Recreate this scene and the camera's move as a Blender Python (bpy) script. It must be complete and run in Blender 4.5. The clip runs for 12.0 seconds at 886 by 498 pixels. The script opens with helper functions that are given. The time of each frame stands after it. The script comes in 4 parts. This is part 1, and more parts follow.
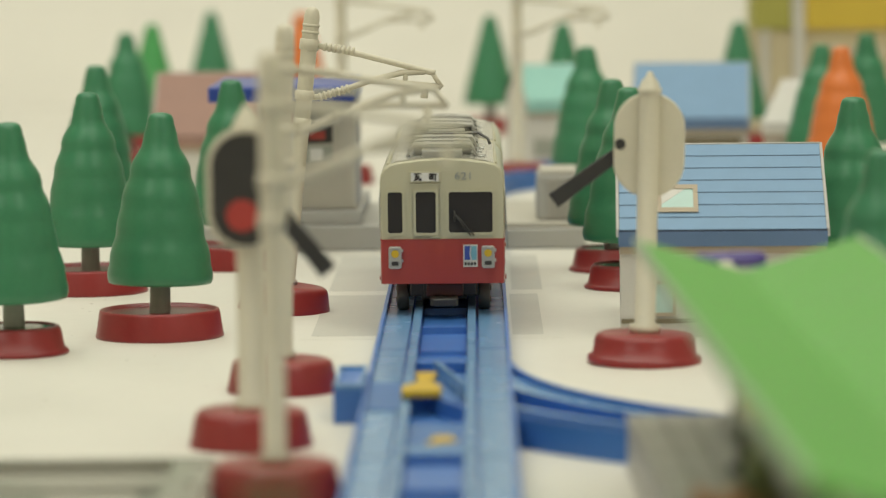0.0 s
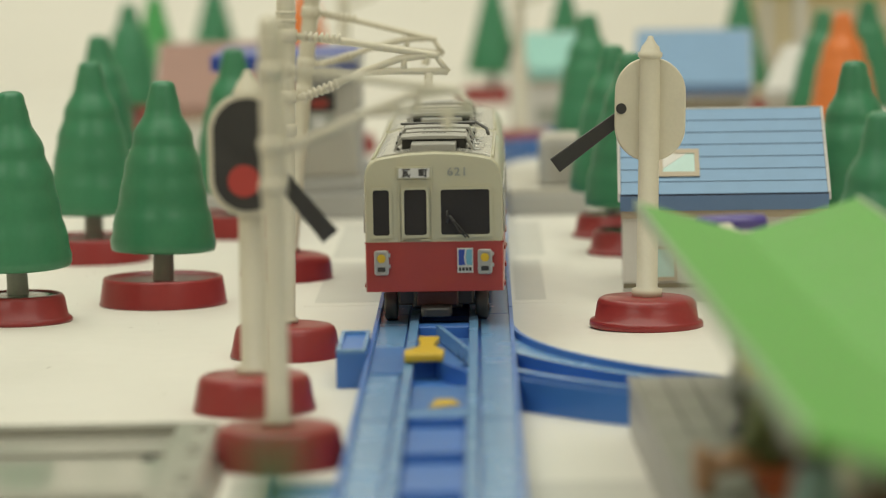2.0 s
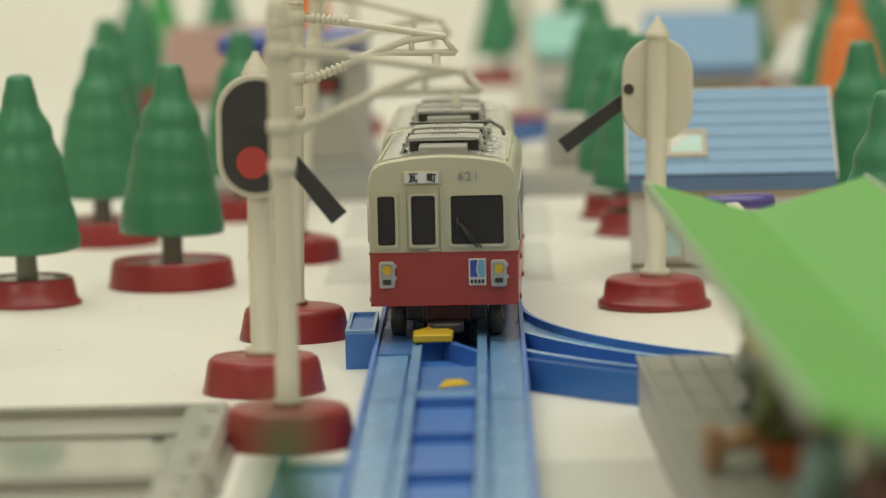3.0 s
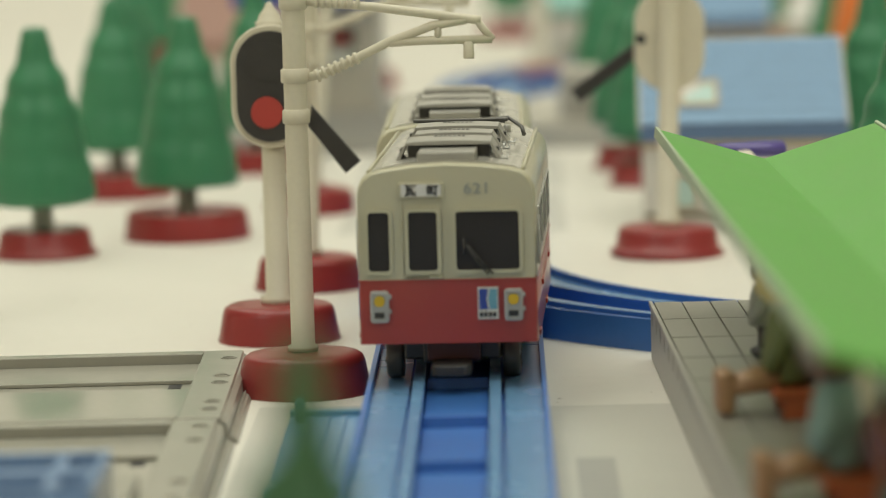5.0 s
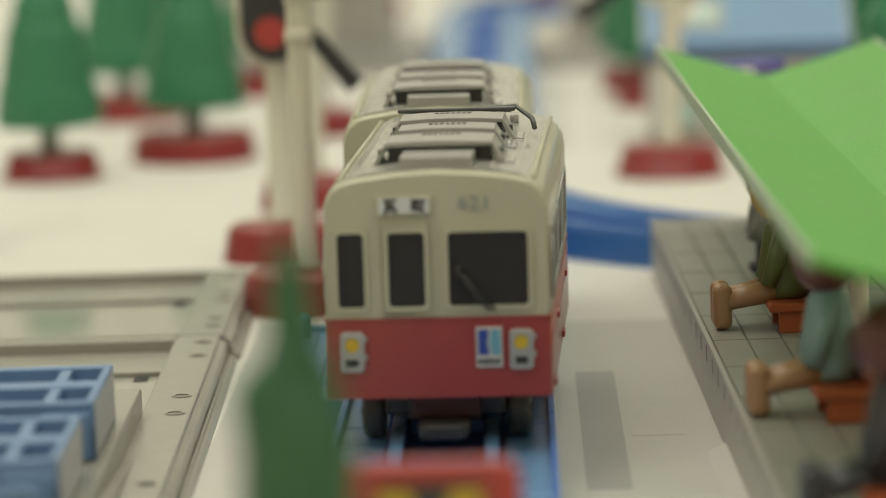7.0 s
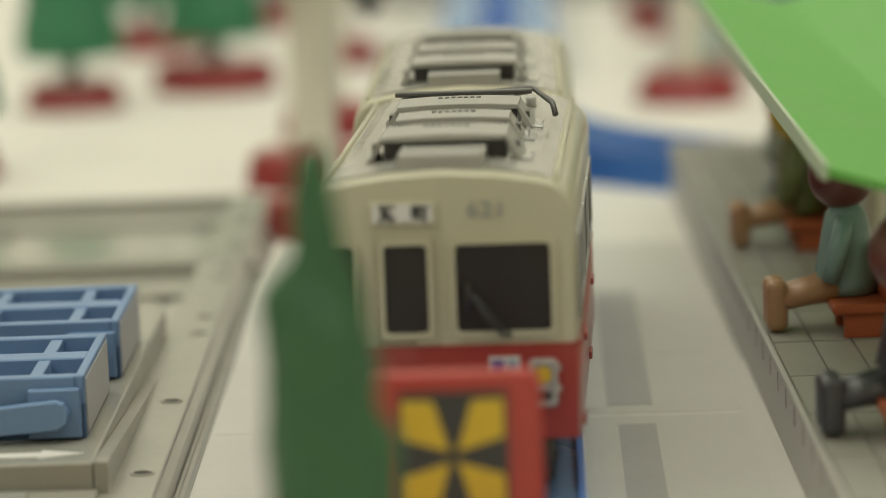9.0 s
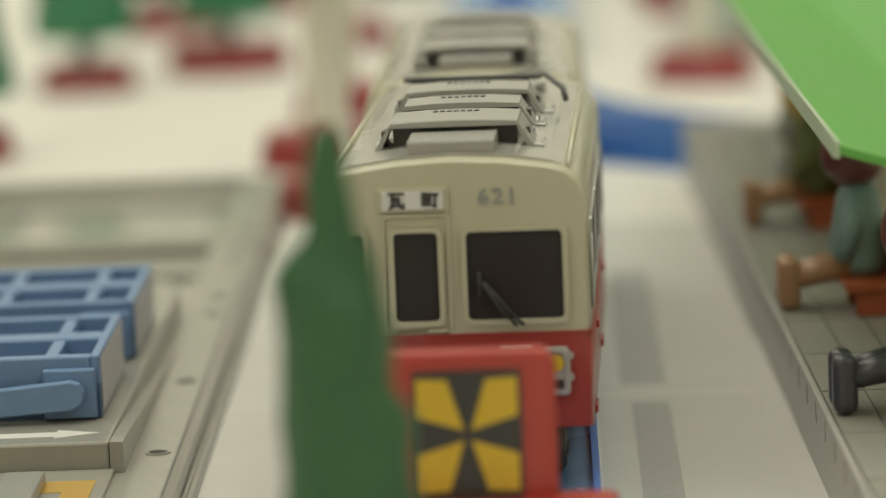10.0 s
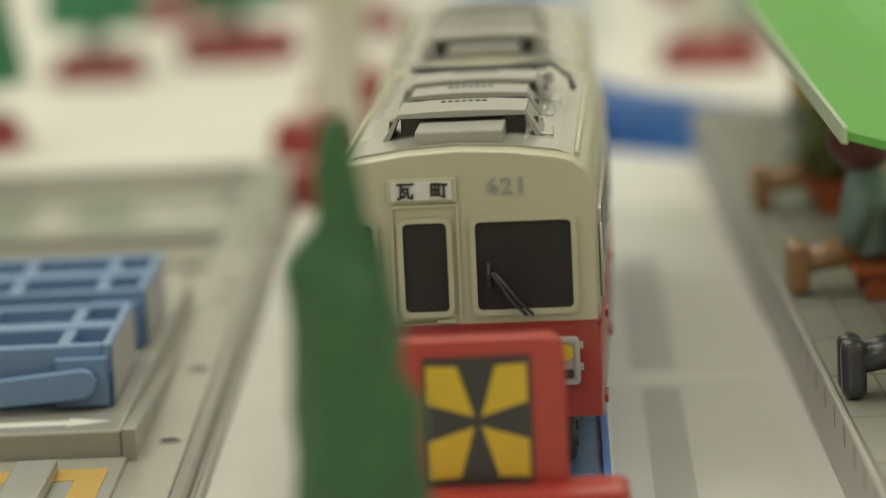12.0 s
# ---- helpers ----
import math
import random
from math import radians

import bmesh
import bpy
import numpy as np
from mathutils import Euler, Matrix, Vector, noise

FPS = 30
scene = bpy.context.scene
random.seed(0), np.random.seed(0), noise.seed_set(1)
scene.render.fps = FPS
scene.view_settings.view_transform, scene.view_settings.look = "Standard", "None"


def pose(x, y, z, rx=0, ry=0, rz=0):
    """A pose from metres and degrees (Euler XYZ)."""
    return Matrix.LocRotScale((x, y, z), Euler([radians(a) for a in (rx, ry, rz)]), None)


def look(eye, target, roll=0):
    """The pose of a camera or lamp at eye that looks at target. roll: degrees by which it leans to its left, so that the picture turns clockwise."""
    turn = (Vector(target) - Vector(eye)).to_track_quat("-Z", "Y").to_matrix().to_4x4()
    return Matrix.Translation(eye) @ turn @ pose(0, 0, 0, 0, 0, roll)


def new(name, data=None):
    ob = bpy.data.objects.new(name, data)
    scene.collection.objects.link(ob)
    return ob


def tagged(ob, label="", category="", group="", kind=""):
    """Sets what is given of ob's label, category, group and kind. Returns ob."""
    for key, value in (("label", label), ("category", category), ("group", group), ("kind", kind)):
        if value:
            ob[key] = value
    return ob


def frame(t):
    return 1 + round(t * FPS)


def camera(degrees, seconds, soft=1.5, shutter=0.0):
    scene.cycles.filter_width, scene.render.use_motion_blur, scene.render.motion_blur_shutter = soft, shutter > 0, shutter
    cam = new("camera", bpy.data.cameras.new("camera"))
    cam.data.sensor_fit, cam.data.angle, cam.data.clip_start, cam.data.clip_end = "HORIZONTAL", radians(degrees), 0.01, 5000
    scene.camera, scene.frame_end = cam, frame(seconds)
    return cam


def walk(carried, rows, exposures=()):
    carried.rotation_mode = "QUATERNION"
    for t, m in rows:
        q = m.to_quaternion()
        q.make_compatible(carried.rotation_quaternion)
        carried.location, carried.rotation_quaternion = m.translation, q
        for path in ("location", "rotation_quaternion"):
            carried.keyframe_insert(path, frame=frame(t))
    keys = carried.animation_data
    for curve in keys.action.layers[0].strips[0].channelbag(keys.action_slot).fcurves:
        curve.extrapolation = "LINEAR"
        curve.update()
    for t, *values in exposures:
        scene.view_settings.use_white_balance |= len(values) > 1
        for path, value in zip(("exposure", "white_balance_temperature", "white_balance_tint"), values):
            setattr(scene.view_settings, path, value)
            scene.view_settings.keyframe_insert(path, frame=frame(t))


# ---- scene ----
# ---- camera and its way ----
cam = camera(13.768, 12.0, soft=1.0)


def aim(x, y, z, pan, tilt, roll):
    a, p = radians(pan), radians(tilt)
    way = Vector((math.sin(a) * math.cos(p), math.cos(a) * math.cos(p), -math.sin(p)))
    return look((x, y, z), Vector((x, y, z)) + way, roll)


PATH = [
    (0.0, 0.01135, -0.00204, 0.13513, -0.578, 5.242, -0.624),
    (0.5, 0.01215, -0.00198, 0.13466, -0.589, 5.377, -0.700),
    (1.0, 0.01245, -0.00201, 0.13426, -0.601, 5.485, -0.792),
    (1.5, 0.01242, -0.00253, 0.13388, -0.622, 5.580, -0.946),
    (2.0, 0.01233, -0.00502, 0.13333, -0.669, 5.674, -1.005),
    (2.5, 0.01191, -0.00610, 0.13304, -0.693, 5.788, -1.183),
    (4.5, 0.01232, -0.01183, 0.13134, -0.994, 6.388, -1.452),
    (5.0, 0.01213, -0.01344, 0.13105, -1.024, 6.582, -1.533),
    (5.5, 0.01188, -0.01503, 0.13117, -1.043, 6.913, -1.500),
    (6.0, 0.01244, -0.01625, 0.13104, -1.108, 7.141, -1.631),
    (6.5, 0.01335, -0.01823, 0.13053, -1.191, 7.375, -1.812),
    (7.0, 0.01540, -0.02036, 0.12919, -1.295, 7.687, -1.816),
    (9.0, 0.01541, -0.02746, 0.12649, -1.651, 8.625, -2.167),
    (9.5, 0.01552, -0.02782, 0.12653, -1.795, 8.813, -2.302),
    (10.0, 0.01549, -0.02935, 0.12665, -1.878, 8.926, -2.384),
    (10.5, 0.01545, -0.03004, 0.12682, -1.941, 8.989, -2.385),
    (11.0, 0.01558, -0.03095, 0.12709, -1.994, 9.079, -2.504),
    (11.5, 0.01565, -0.03161, 0.12716, -2.031, 9.113, -2.548),
    (12.0, 0.01587, -0.03152, 0.12708, -2.072, 9.128, -2.719),
]
walk(cam, [(t, aim(*r)) for t, *r in PATH])
# a fast close-up lens; the focus rides with the front coach
cam.data.dof.use_dof = True
cam.data.dof.aperture_fstop = 13.0

# ---- world and lights ----
world = bpy.data.worlds.new("room_air")
scene.world = world
world.use_nodes = True
world.node_tree.nodes["Background"].inputs[0].default_value = (1.0, 0.95, 0.86, 1)
world.node_tree.nodes["Background"].inputs[1].default_value = 0.42


def unseen_overhead_light(x, y, power, sx, sy):
    data = bpy.data.lights.new("unseen_soft_light", "AREA")
    data.shape, data.size, data.size_y, data.energy = "RECTANGLE", sx, sy, power
    data.color = (0.945, 0.96, 0.835)
    ob = new("unseen_soft_light", data)
    ob.matrix_world = pose(x, y, 2.3)
    return ob


# soft overhead room light; its fixture is unseen and assumed
unseen_overhead_light(0.0, 1.1, 45.5, 2.4, 2.4)
# two fill lights added behind the camera to brighten faces turned towards it
unseen_overhead_light(-1.9, -1.6, 23, 1.6, 1.6)
unseen_overhead_light(1.9, -1.6, 23, 1.6, 1.6)
# one more added light, to brighten the backdrop
unseen_overhead_light(-1.2, 2.7, 13, 1.6, 1.2)
scene.view_settings.exposure = 0.0

# ---- materials ----
def mat(name, color, rough=0.4, metal=0.0, grain=0.06, size=60.0, bump=0.0, coat=0.0, spec=0.5, trans=0.0):
    """A moulded or painted surface: colour drifts at two scales, with fine relief and uneven gloss."""
    m = bpy.data.materials.new(name)
    m.use_nodes = True
    nt = m.node_tree
    n, l = nt.nodes, nt.links
    b = n["Principled BSDF"]
    b.inputs["Metallic"].default_value = metal
    b.inputs["Specular IOR Level"].default_value = spec
    b.inputs["Coat Weight"].default_value = coat
    b.inputs["Transmission Weight"].default_value = trans
    tc = n.new("ShaderNodeTexCoord")
    big, small = n.new("ShaderNodeTexNoise"), n.new("ShaderNodeTexNoise")
    big.inputs["Scale"].default_value, small.inputs["Scale"].default_value = size, size * 14
    big.inputs["Detail"].default_value = 3
    add = n.new("ShaderNodeMix")
    add.data_type = "FLOAT"
    add.inputs[0].default_value = 0.35
    l.new(tc.outputs["Object"], big.inputs["Vector"])
    l.new(tc.outputs["Object"], small.inputs["Vector"])
    l.new(big.outputs["Fac"], add.inputs[2])
    l.new(small.outputs["Fac"], add.inputs[3])
    ramp = n.new("ShaderNodeMapRange")
    ramp.inputs["From Min"].default_value, ramp.inputs["From Max"].default_value = 0.3, 0.7
    ramp.inputs["To Min"].default_value, ramp.inputs["To Max"].default_value = 1 - grain, 1 + grain
    l.new(add.outputs[0], ramp.inputs["Value"])
    mul = n.new("ShaderNodeMix")
    mul.data_type, mul.blend_type = "RGBA", "MULTIPLY"
    mul.inputs[0].default_value = 1
    mul.inputs[6].default_value = (*color, 1)
    l.new(ramp.outputs[0], mul.inputs[7])
    l.new(mul.outputs[2], b.inputs["Base Color"])
    rr = n.new("ShaderNodeMapRange")
    rr.inputs["To Min"].default_value, rr.inputs["To Max"].default_value = max(rough - 0.07, 0.02), rough + 0.07
    l.new(big.outputs["Fac"], rr.inputs["Value"])
    l.new(rr.outputs[0], b.inputs["Roughness"])
    if bump:
        bp = n.new("ShaderNodeBump")
        bp.inputs["Strength"].default_value, bp.inputs["Distance"].default_value = bump, 0.0002
        l.new(small.outputs["Fac"], bp.inputs["Height"])
        l.new(bp.outputs[0], b.inputs["Normal"])
    return m


M_TABLE = mat("white_sheet", (0.76, 0.73, 0.655), 0.55, grain=0.03, size=9, bump=0.15)
def speckle(m, scale, dark):
    """Sparse small specks of dust over a surface."""
    nt = m.node_tree
    n, l = nt.nodes, nt.links
    vor = n.new("ShaderNodeTexVoronoi")
    vor.inputs["Scale"].default_value = scale
    big = n.new("ShaderNodeTexNoise")
    big.inputs["Scale"].default_value = scale * .12
    tc = n.new("ShaderNodeTexCoord")
    l.new(tc.outputs["Object"], vor.inputs["Vector"])
    l.new(tc.outputs["Object"], big.inputs["Vector"])
    less = n.new("ShaderNodeMath")
    less.operation = "LESS_THAN"
    l.new(vor.outputs["Distance"], less.inputs[0])
    thr = n.new("ShaderNodeMapRange")
    thr.inputs["From Min"].default_value, thr.inputs["From Max"].default_value = 0.5, 0.8
    thr.inputs["To Min"].default_value, thr.inputs["To Max"].default_value = 0.0, 0.16
    l.new(big.outputs["Fac"], thr.inputs["Value"])
    l.new(thr.outputs[0], less.inputs[1])
    mix = n.new("ShaderNodeMix")
    mix.data_type = "RGBA"
    mix.inputs[7].default_value = (*dark, 1)
    b = n["Principled BSDF"]
    old = b.inputs["Base Color"].links[0].from_socket
    l.new(less.outputs[0], mix.inputs[0])
    l.new(old, mix.inputs[6])
    l.new(mix.outputs[2], b.inputs["Base Color"])


speckle(M_TABLE, 160.0, (0.35, 0.31, 0.25))
M_WALL = mat("cream_wall", (0.78, 0.73, 0.62), 0.8, grain=0.03, size=2)
M_FLOOR = mat("room_floor", (0.35, 0.28, 0.2), 0.5, size=3)
M_CEIL = mat("ceiling_paint", (0.8, 0.78, 0.74), 0.85, grain=0.02, size=2)
M_GREEN = mat("green_plastic", (0.047, 0.22, 0.108), 0.35, grain=0.10, size=40, bump=0.06)
M_GREEN_L = mat("light_green_plastic", (0.07, 0.34, 0.1), 0.32, grain=0.08, size=40)
M_ORANGE = mat("orange_plastic", (0.72, 0.2, 0.05), 0.32, grain=0.08, size=40)
M_RED = mat("red_plastic", (0.29, 0.033, 0.033), 0.32, grain=0.10, size=60, bump=0.05)
M_IVORY = mat("ivory_plastic", (0.71, 0.66, 0.53), 0.38, grain=0.05, size=70, bump=0.04)
M_TRUNK = mat("grey_trunk_plastic", (0.44, 0.42, 0.37), 0.4, grain=0.08, size=80)
M_DARK = mat("dark_socket", (0.17, 0.155, 0.135), 0.16, grain=0.1, size=80)
M_BLACK = mat("black_plastic", (0.045, 0.043, 0.042), 0.38, grain=0.15, size=90)
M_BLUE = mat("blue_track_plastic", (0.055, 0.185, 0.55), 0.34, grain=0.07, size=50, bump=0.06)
# the track blue made paler: reflected light on upper faces put into the colour
M_BLUE_L = mat("lit_blue_plastic", (0.165, 0.345, 0.60), 0.26, grain=0.06, size=50, bump=0.06)
# the track blue darkened: shade of the sunken channel put into the colour
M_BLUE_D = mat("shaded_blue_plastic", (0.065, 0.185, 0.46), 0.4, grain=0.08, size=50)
M_YELLOW = mat("yellow_plastic", (0.66, 0.44, 0.03), 0.4, grain=0.06, size=90)
M_CREAM = mat("cream_coach_paint", (0.53, 0.505, 0.365), 0.30, grain=0.03, size=60, bump=0.03, coat=0.2)
M_COACHRED = mat("red_coach_paint", (0.37, 0.052, 0.042), 0.30, grain=0.04, size=60, bump=0.03, coat=0.2)
M_ROOF = mat("grey_coach_roof", (0.4, 0.39, 0.345), 0.24, grain=0.05, size=60, bump=0.03, coat=0.3)
M_ROOFGEAR = mat("roof_equipment_grey", (0.38, 0.37, 0.335), 0.34, grain=0.06, size=90)
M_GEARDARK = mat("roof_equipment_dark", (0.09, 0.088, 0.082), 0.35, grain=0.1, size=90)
M_GLASS = mat("black_window_glass", (0.034, 0.031, 0.031), 0.34, grain=0.1, size=90, spec=0.3)
M_CHROME = mat("silver_paint", (0.52, 0.52, 0.50), 0.3, metal=0.3, grain=0.06, size=120)
M_WHITEP = mat("white_print", (0.72, 0.71, 0.68), 0.5, grain=0.03, size=90)
M_BLUEP = mat("blue_print", (0.035, 0.07, 0.34), 0.5, size=90)
M_TEALP = mat("teal_print", (0.16, 0.38, 0.50), 0.5, size=90)
M_GREYP = mat("grey_print", (0.36, 0.37, 0.32), 0.5, size=90)
M_NUMBER = mat("silver_grey_number", (0.33, 0.345, 0.32), 0.4, size=90)
M_ROOFBLUE = mat("blue_printed_card", (0.215, 0.355, 0.54), 0.6, grain=0.05, size=120, bump=0.1)
M_EAVE = mat("dark_blue_printed_card", (0.12, 0.2, 0.36), 0.6, grain=0.06, size=120, bump=0.1)
M_CARD = mat("white_card", (0.66, 0.64, 0.60), 0.7, grain=0.04, size=100, bump=0.1)
M_CARDEDGE = mat("grey_card_edge", (0.52, 0.5, 0.47), 0.8, grain=0.1, size=200, bump=0.2)
M_TAN = mat("tan_print", (0.46, 0.38, 0.28), 0.6, size=100)
M_PANE = mat("pale_teal_print", (0.48, 0.66, 0.62), 0.4, size=100)
M_LINE = mat("dark_ink_line", (0.06, 0.07, 0.10), 0.6, size=100)
M_PINK = mat("pink_brown_card", (0.36, 0.215, 0.175), 0.7, grain=0.05, size=80)
M_MINT = mat("mint_card", (0.32, 0.60, 0.54), 0.6, grain=0.05, size=80)
M_OLIVE = mat("olive_print", (0.20, 0.17, 0.11), 0.7, size=80)
M_STATION = mat("grey_station_plastic", (0.52, 0.49, 0.42), 0.45, grain=0.05, size=40)
M_STGREY = mat("grey_platform_plastic", (0.44, 0.43, 0.4), 0.45, grain=0.06, size=40)
M_ROYAL = mat("royal_blue_plastic", (0.03, 0.07, 0.36), 0.35, size=60)
M_CANOPY = mat("bright_green_plastic", (0.125, 0.40, 0.07), 0.42, grain=0.05, size=30, bump=0.05)
M_CANEDGE = mat("pale_green_rim", (0.42, 0.52, 0.36), 0.4, size=60)
M_PAVE = mat("grey_paving_plastic", (0.33, 0.318, 0.275), 0.4, grain=0.10, size=60, bump=0.1)
M_PAVESIDE = mat("pale_platform_side", (0.46, 0.44, 0.395), 0.42, grain=0.06, size=50)
M_PURPLE = mat("purple_plastic", (0.1, 0.075, 0.3), 0.3, size=80)
M_PLATE = mat("grey_base_plate", (0.345, 0.335, 0.285), 0.24, grain=0.05, size=30, bump=0.05)
M_PLATEIN = mat("grey_plate_floor", (0.4, 0.39, 0.335), 0.13, grain=0.04, size=30)
M_HOLE = mat("painted_hole_shade", (0.03, 0.03, 0.028), 0.7)
M_CONT = mat("blue_crate_plastic", (0.17, 0.28, 0.47), 0.4, grain=0.06, size=60, bump=0.05)
# crate blue with the shade inside the compartments put into the colour
M_CONTD = mat("shaded_crate_plastic", (0.08, 0.155, 0.29), 0.42, grain=0.06, size=60)
M_CONTW = mat("pale_crate_end", (0.50, 0.50, 0.48), 0.4, size=60)
M_OCHRE = mat("ochre_print", (0.52, 0.32, 0.06), 0.5, size=90)
M_SKIN = mat("tan_doll_plastic", (0.45, 0.26, 0.14), 0.35, size=90)
M_HAIR = mat("brown_doll_plastic", (0.15, 0.055, 0.045), 0.35, size=90)
M_TEAL = mat("pale_teal_doll_plastic", (0.24, 0.37, 0.34), 0.35, size=90)
M_MOSS = mat("moss_doll_plastic", (0.15, 0.18, 0.06), 0.4, size=90)
M_CHARCOAL = mat("charcoal_doll_plastic", (0.06, 0.06, 0.065), 0.3, size=90)
M_BENCH = mat("orange_bench_plastic", (0.42, 0.10, 0.035), 0.4, size=90)
M_PALEPRINT = mat("pale_grey_print", (0.6, 0.58, 0.52), 0.6, grain=0.05, size=40)
M_MIDPRINT = mat("mid_grey_print", (0.42, 0.41, 0.38), 0.6, grain=0.08, size=40)
# paper toned down: shade from canopy, platform and train put into its colour
M_SHEET = mat("shade_toned_paper", (0.6, 0.58, 0.52), 0.65, grain=0.03, size=40)
M_CYPRESS = mat("deep_green_bush", (0.034, 0.115, 0.044), 0.5, grain=0.2, size=120, bump=0.2)
M_TAPE = mat("yellow_stripe_cloth", (0.62, 0.45, 0.06), 0.8, size=5)
M_TAPE2 = mat("olive_stripe_cloth", (0.40, 0.38, 0.09), 0.8, size=5)
M_CURTAIN = mat("beige_cloth", (0.60, 0.52, 0.34), 0.8, size=5)
M_TEALCLIP = mat("teal_blue_plastic", (0.09, 0.24, 0.36), 0.35, size=60)
M_STOPRED = mat("bright_red_plastic", (0.44, 0.055, 0.042), 0.3, grain=0.08, size=60, bump=0.05)
M_MAROON = mat("dark_maroon_plastic", (0.10, 0.028, 0.026), 0.4, size=80)
M_SIGRED = mat("signal_red", (0.48, 0.06, 0.05), 0.35, size=90)

# ---- building blocks (millimetres) ----
def box(bm, x0, x1, y0, y1, z0, z1, bevel=0.0, mi=0, taper=0.0, seg=2):
    vs = []
    for z, t in ((z0, 0), (z1, taper)):
        for x, y in ((x0 + t, y0 + t), (x1 - t, y0 + t), (x1 - t, y1 - t), (x0 + t, y1 - t)):
            vs.append(bm.verts.new((x, y, z)))
    quads = ((3, 2, 1, 0), (4, 5, 6, 7), (0, 1, 5, 4), (1, 2, 6, 5), (2, 3, 7, 6), (3, 0, 4, 7))
    fs = [bm.faces.new([vs[i] for i in q]) for q in quads]
    for f in fs:
        f.material_index = mi
    if bevel:
        es = list({e for f in fs for e in f.edges})
        r = bmesh.ops.bevel(bm, geom=es, offset=bevel, segments=seg, affect="EDGES", profile=0.5)
        for f in r["faces"]:
            f.material_index = mi
    return bm


def lathe(bm, profile, seg=32, cx=0.0, cy=0.0, mi=0, wob=0.0):
    """Turn a list of (radius, height) about an upright axis."""
    rings = []
    for r, z in profile:
        if r < 1e-6:
            rings.append([bm.verts.new((cx, cy, z))])
        else:
            rings.append([bm.verts.new((cx + r * math.cos(2 * math.pi * k / seg) * (1 + wob * noise.noise((k * .7, z * .3, r))),
                                        cy + r * math.sin(2 * math.pi * k / seg), z)) for k in range(seg)])
    for a, b in zip(rings, rings[1:]):
        for k in range(seg):
            k2 = (k + 1) % seg
            if len(a) == 1 and len(b) == 1:
                continue
            if len(a) == 1:
                f = bm.faces.new((a[0], b[k2], b[k]))
            elif len(b) == 1:
                f = bm.faces.new((a[k], a[k2], b[0]))
            else:
                f = bm.faces.new((a[k], a[k2], b[k2], b[k]))
            f.material_index = mi
            f.smooth = True
    for ring, flip in ((rings[0], True), (rings[-1], False)):
        if len(ring) > 1:
            f = bm.faces.new(ring[::-1] if flip else ring)
            f.material_index = mi
    return bm


def prism(bm, outline, d0, d1, axis="y", mi=0, bevel=0.0):
    """Extrude a flat outline. axis y: outline in (x, z); x: in (y, z); z: in (x, y)."""
    def place(p, d):
        return {"y": (p[0], d, p[1]), "x": (d, p[0], p[1]), "z": (p[0], p[1], d)}[axis]
    a = [bm.verts.new(place(p, d0)) for p in outline]
    b = [bm.verts.new(place(p, d1)) for p in outline]
    fs = [bm.faces.new(a), bm.faces.new(b[::-1])]
    n = len(a)
    for k in range(n):
        fs.append(bm.faces.new((a[k], b[k], b[(k + 1) % n], a[(k + 1) % n])))
    for f in fs:
        f.material_index = mi
    bmesh.ops.recalc_face_normals(bm, faces=fs)
    if bevel:
        es = list({e for f in fs[:2] for e in f.edges})
        r = bmesh.ops.bevel(bm, geom=es, offset=bevel, segments=2, affect="EDGES", profile=0.5)
        for f in r["faces"]:
            f.material_index = mi
    return bm


def frame_ring(bm, outer, inner, d0, d1, axis="y", mi=0):
    """A rim between two outlines of equal length, extruded."""
    def place(p, d):
        return {"y": (p[0], d, p[1]), "x": (d, p[0], p[1]), "z": (p[0], p[1], d)}[axis]
    n = len(outer)
    oa, ob_, ia, ib = [[bm.verts.new(place(p, d)) for p in o] for o, d in ((outer, d0), (outer, d1), (inner, d0), (inner, d1))]
    fs = []
    for k in range(n):
        j = (k + 1) % n
        for a, b in ((oa, ia), (ib, ob_), (ob_, oa), (ia, ib)):
            fs.append(bm.faces.new((a[k], a[j], b[j], b[k])))
    for f in fs:
        f.material_index = mi
    bmesh.ops.recalc_face_normals(bm, faces=fs)
    return bm


def rrect(x0, x1, z0, z1, r, k=4):
    out = []
    for cx, cz, a0 in ((x1 - r, z1 - r, 0), (x0 + r, z1 - r, 90), (x0 + r, z0 + r, 180), (x1 - r, z0 + r, 270)):
        for i in range(k + 1):
            a = radians(a0 + 90 * i / k)
            out.append((cx + r * math.cos(a), cz + r * math.sin(a)))
    return out


def tube(bm, pts, r, seg=12, mi=0, radii=None):
    """A round bar along a line of points, with closed ends."""
    pts = [Vector(p) for p in pts]
    rings = []
    for i, p in enumerate(pts):
        d = (pts[min(i + 1, len(pts) - 1)] - pts[max(i - 1, 0)]).normalized()
        u = d.cross(Vector((0, 1, 0.013))).normalized()
        w = d.cross(u)
        rad = radii[i] if radii else r
        rings.append([bm.verts.new(p + (u * math.cos(2 * math.pi * k / seg) + w * math.sin(2 * math.pi * k / seg)) * rad) for k in range(seg)])
    fs = []
    for a, b in zip(rings, rings[1:]):
        for k in range(seg):
            f = bm.faces.new((a[k], a[(k + 1) % seg], b[(k + 1) % seg], b[k]))
            f.smooth = True
            fs.append(f)
    fs += [bm.faces.new(rings[0]), bm.faces.new(rings[-1])]
    for f in fs:
        f.material_index = mi
    bmesh.ops.recalc_face_normals(bm, faces=fs)
    return bm


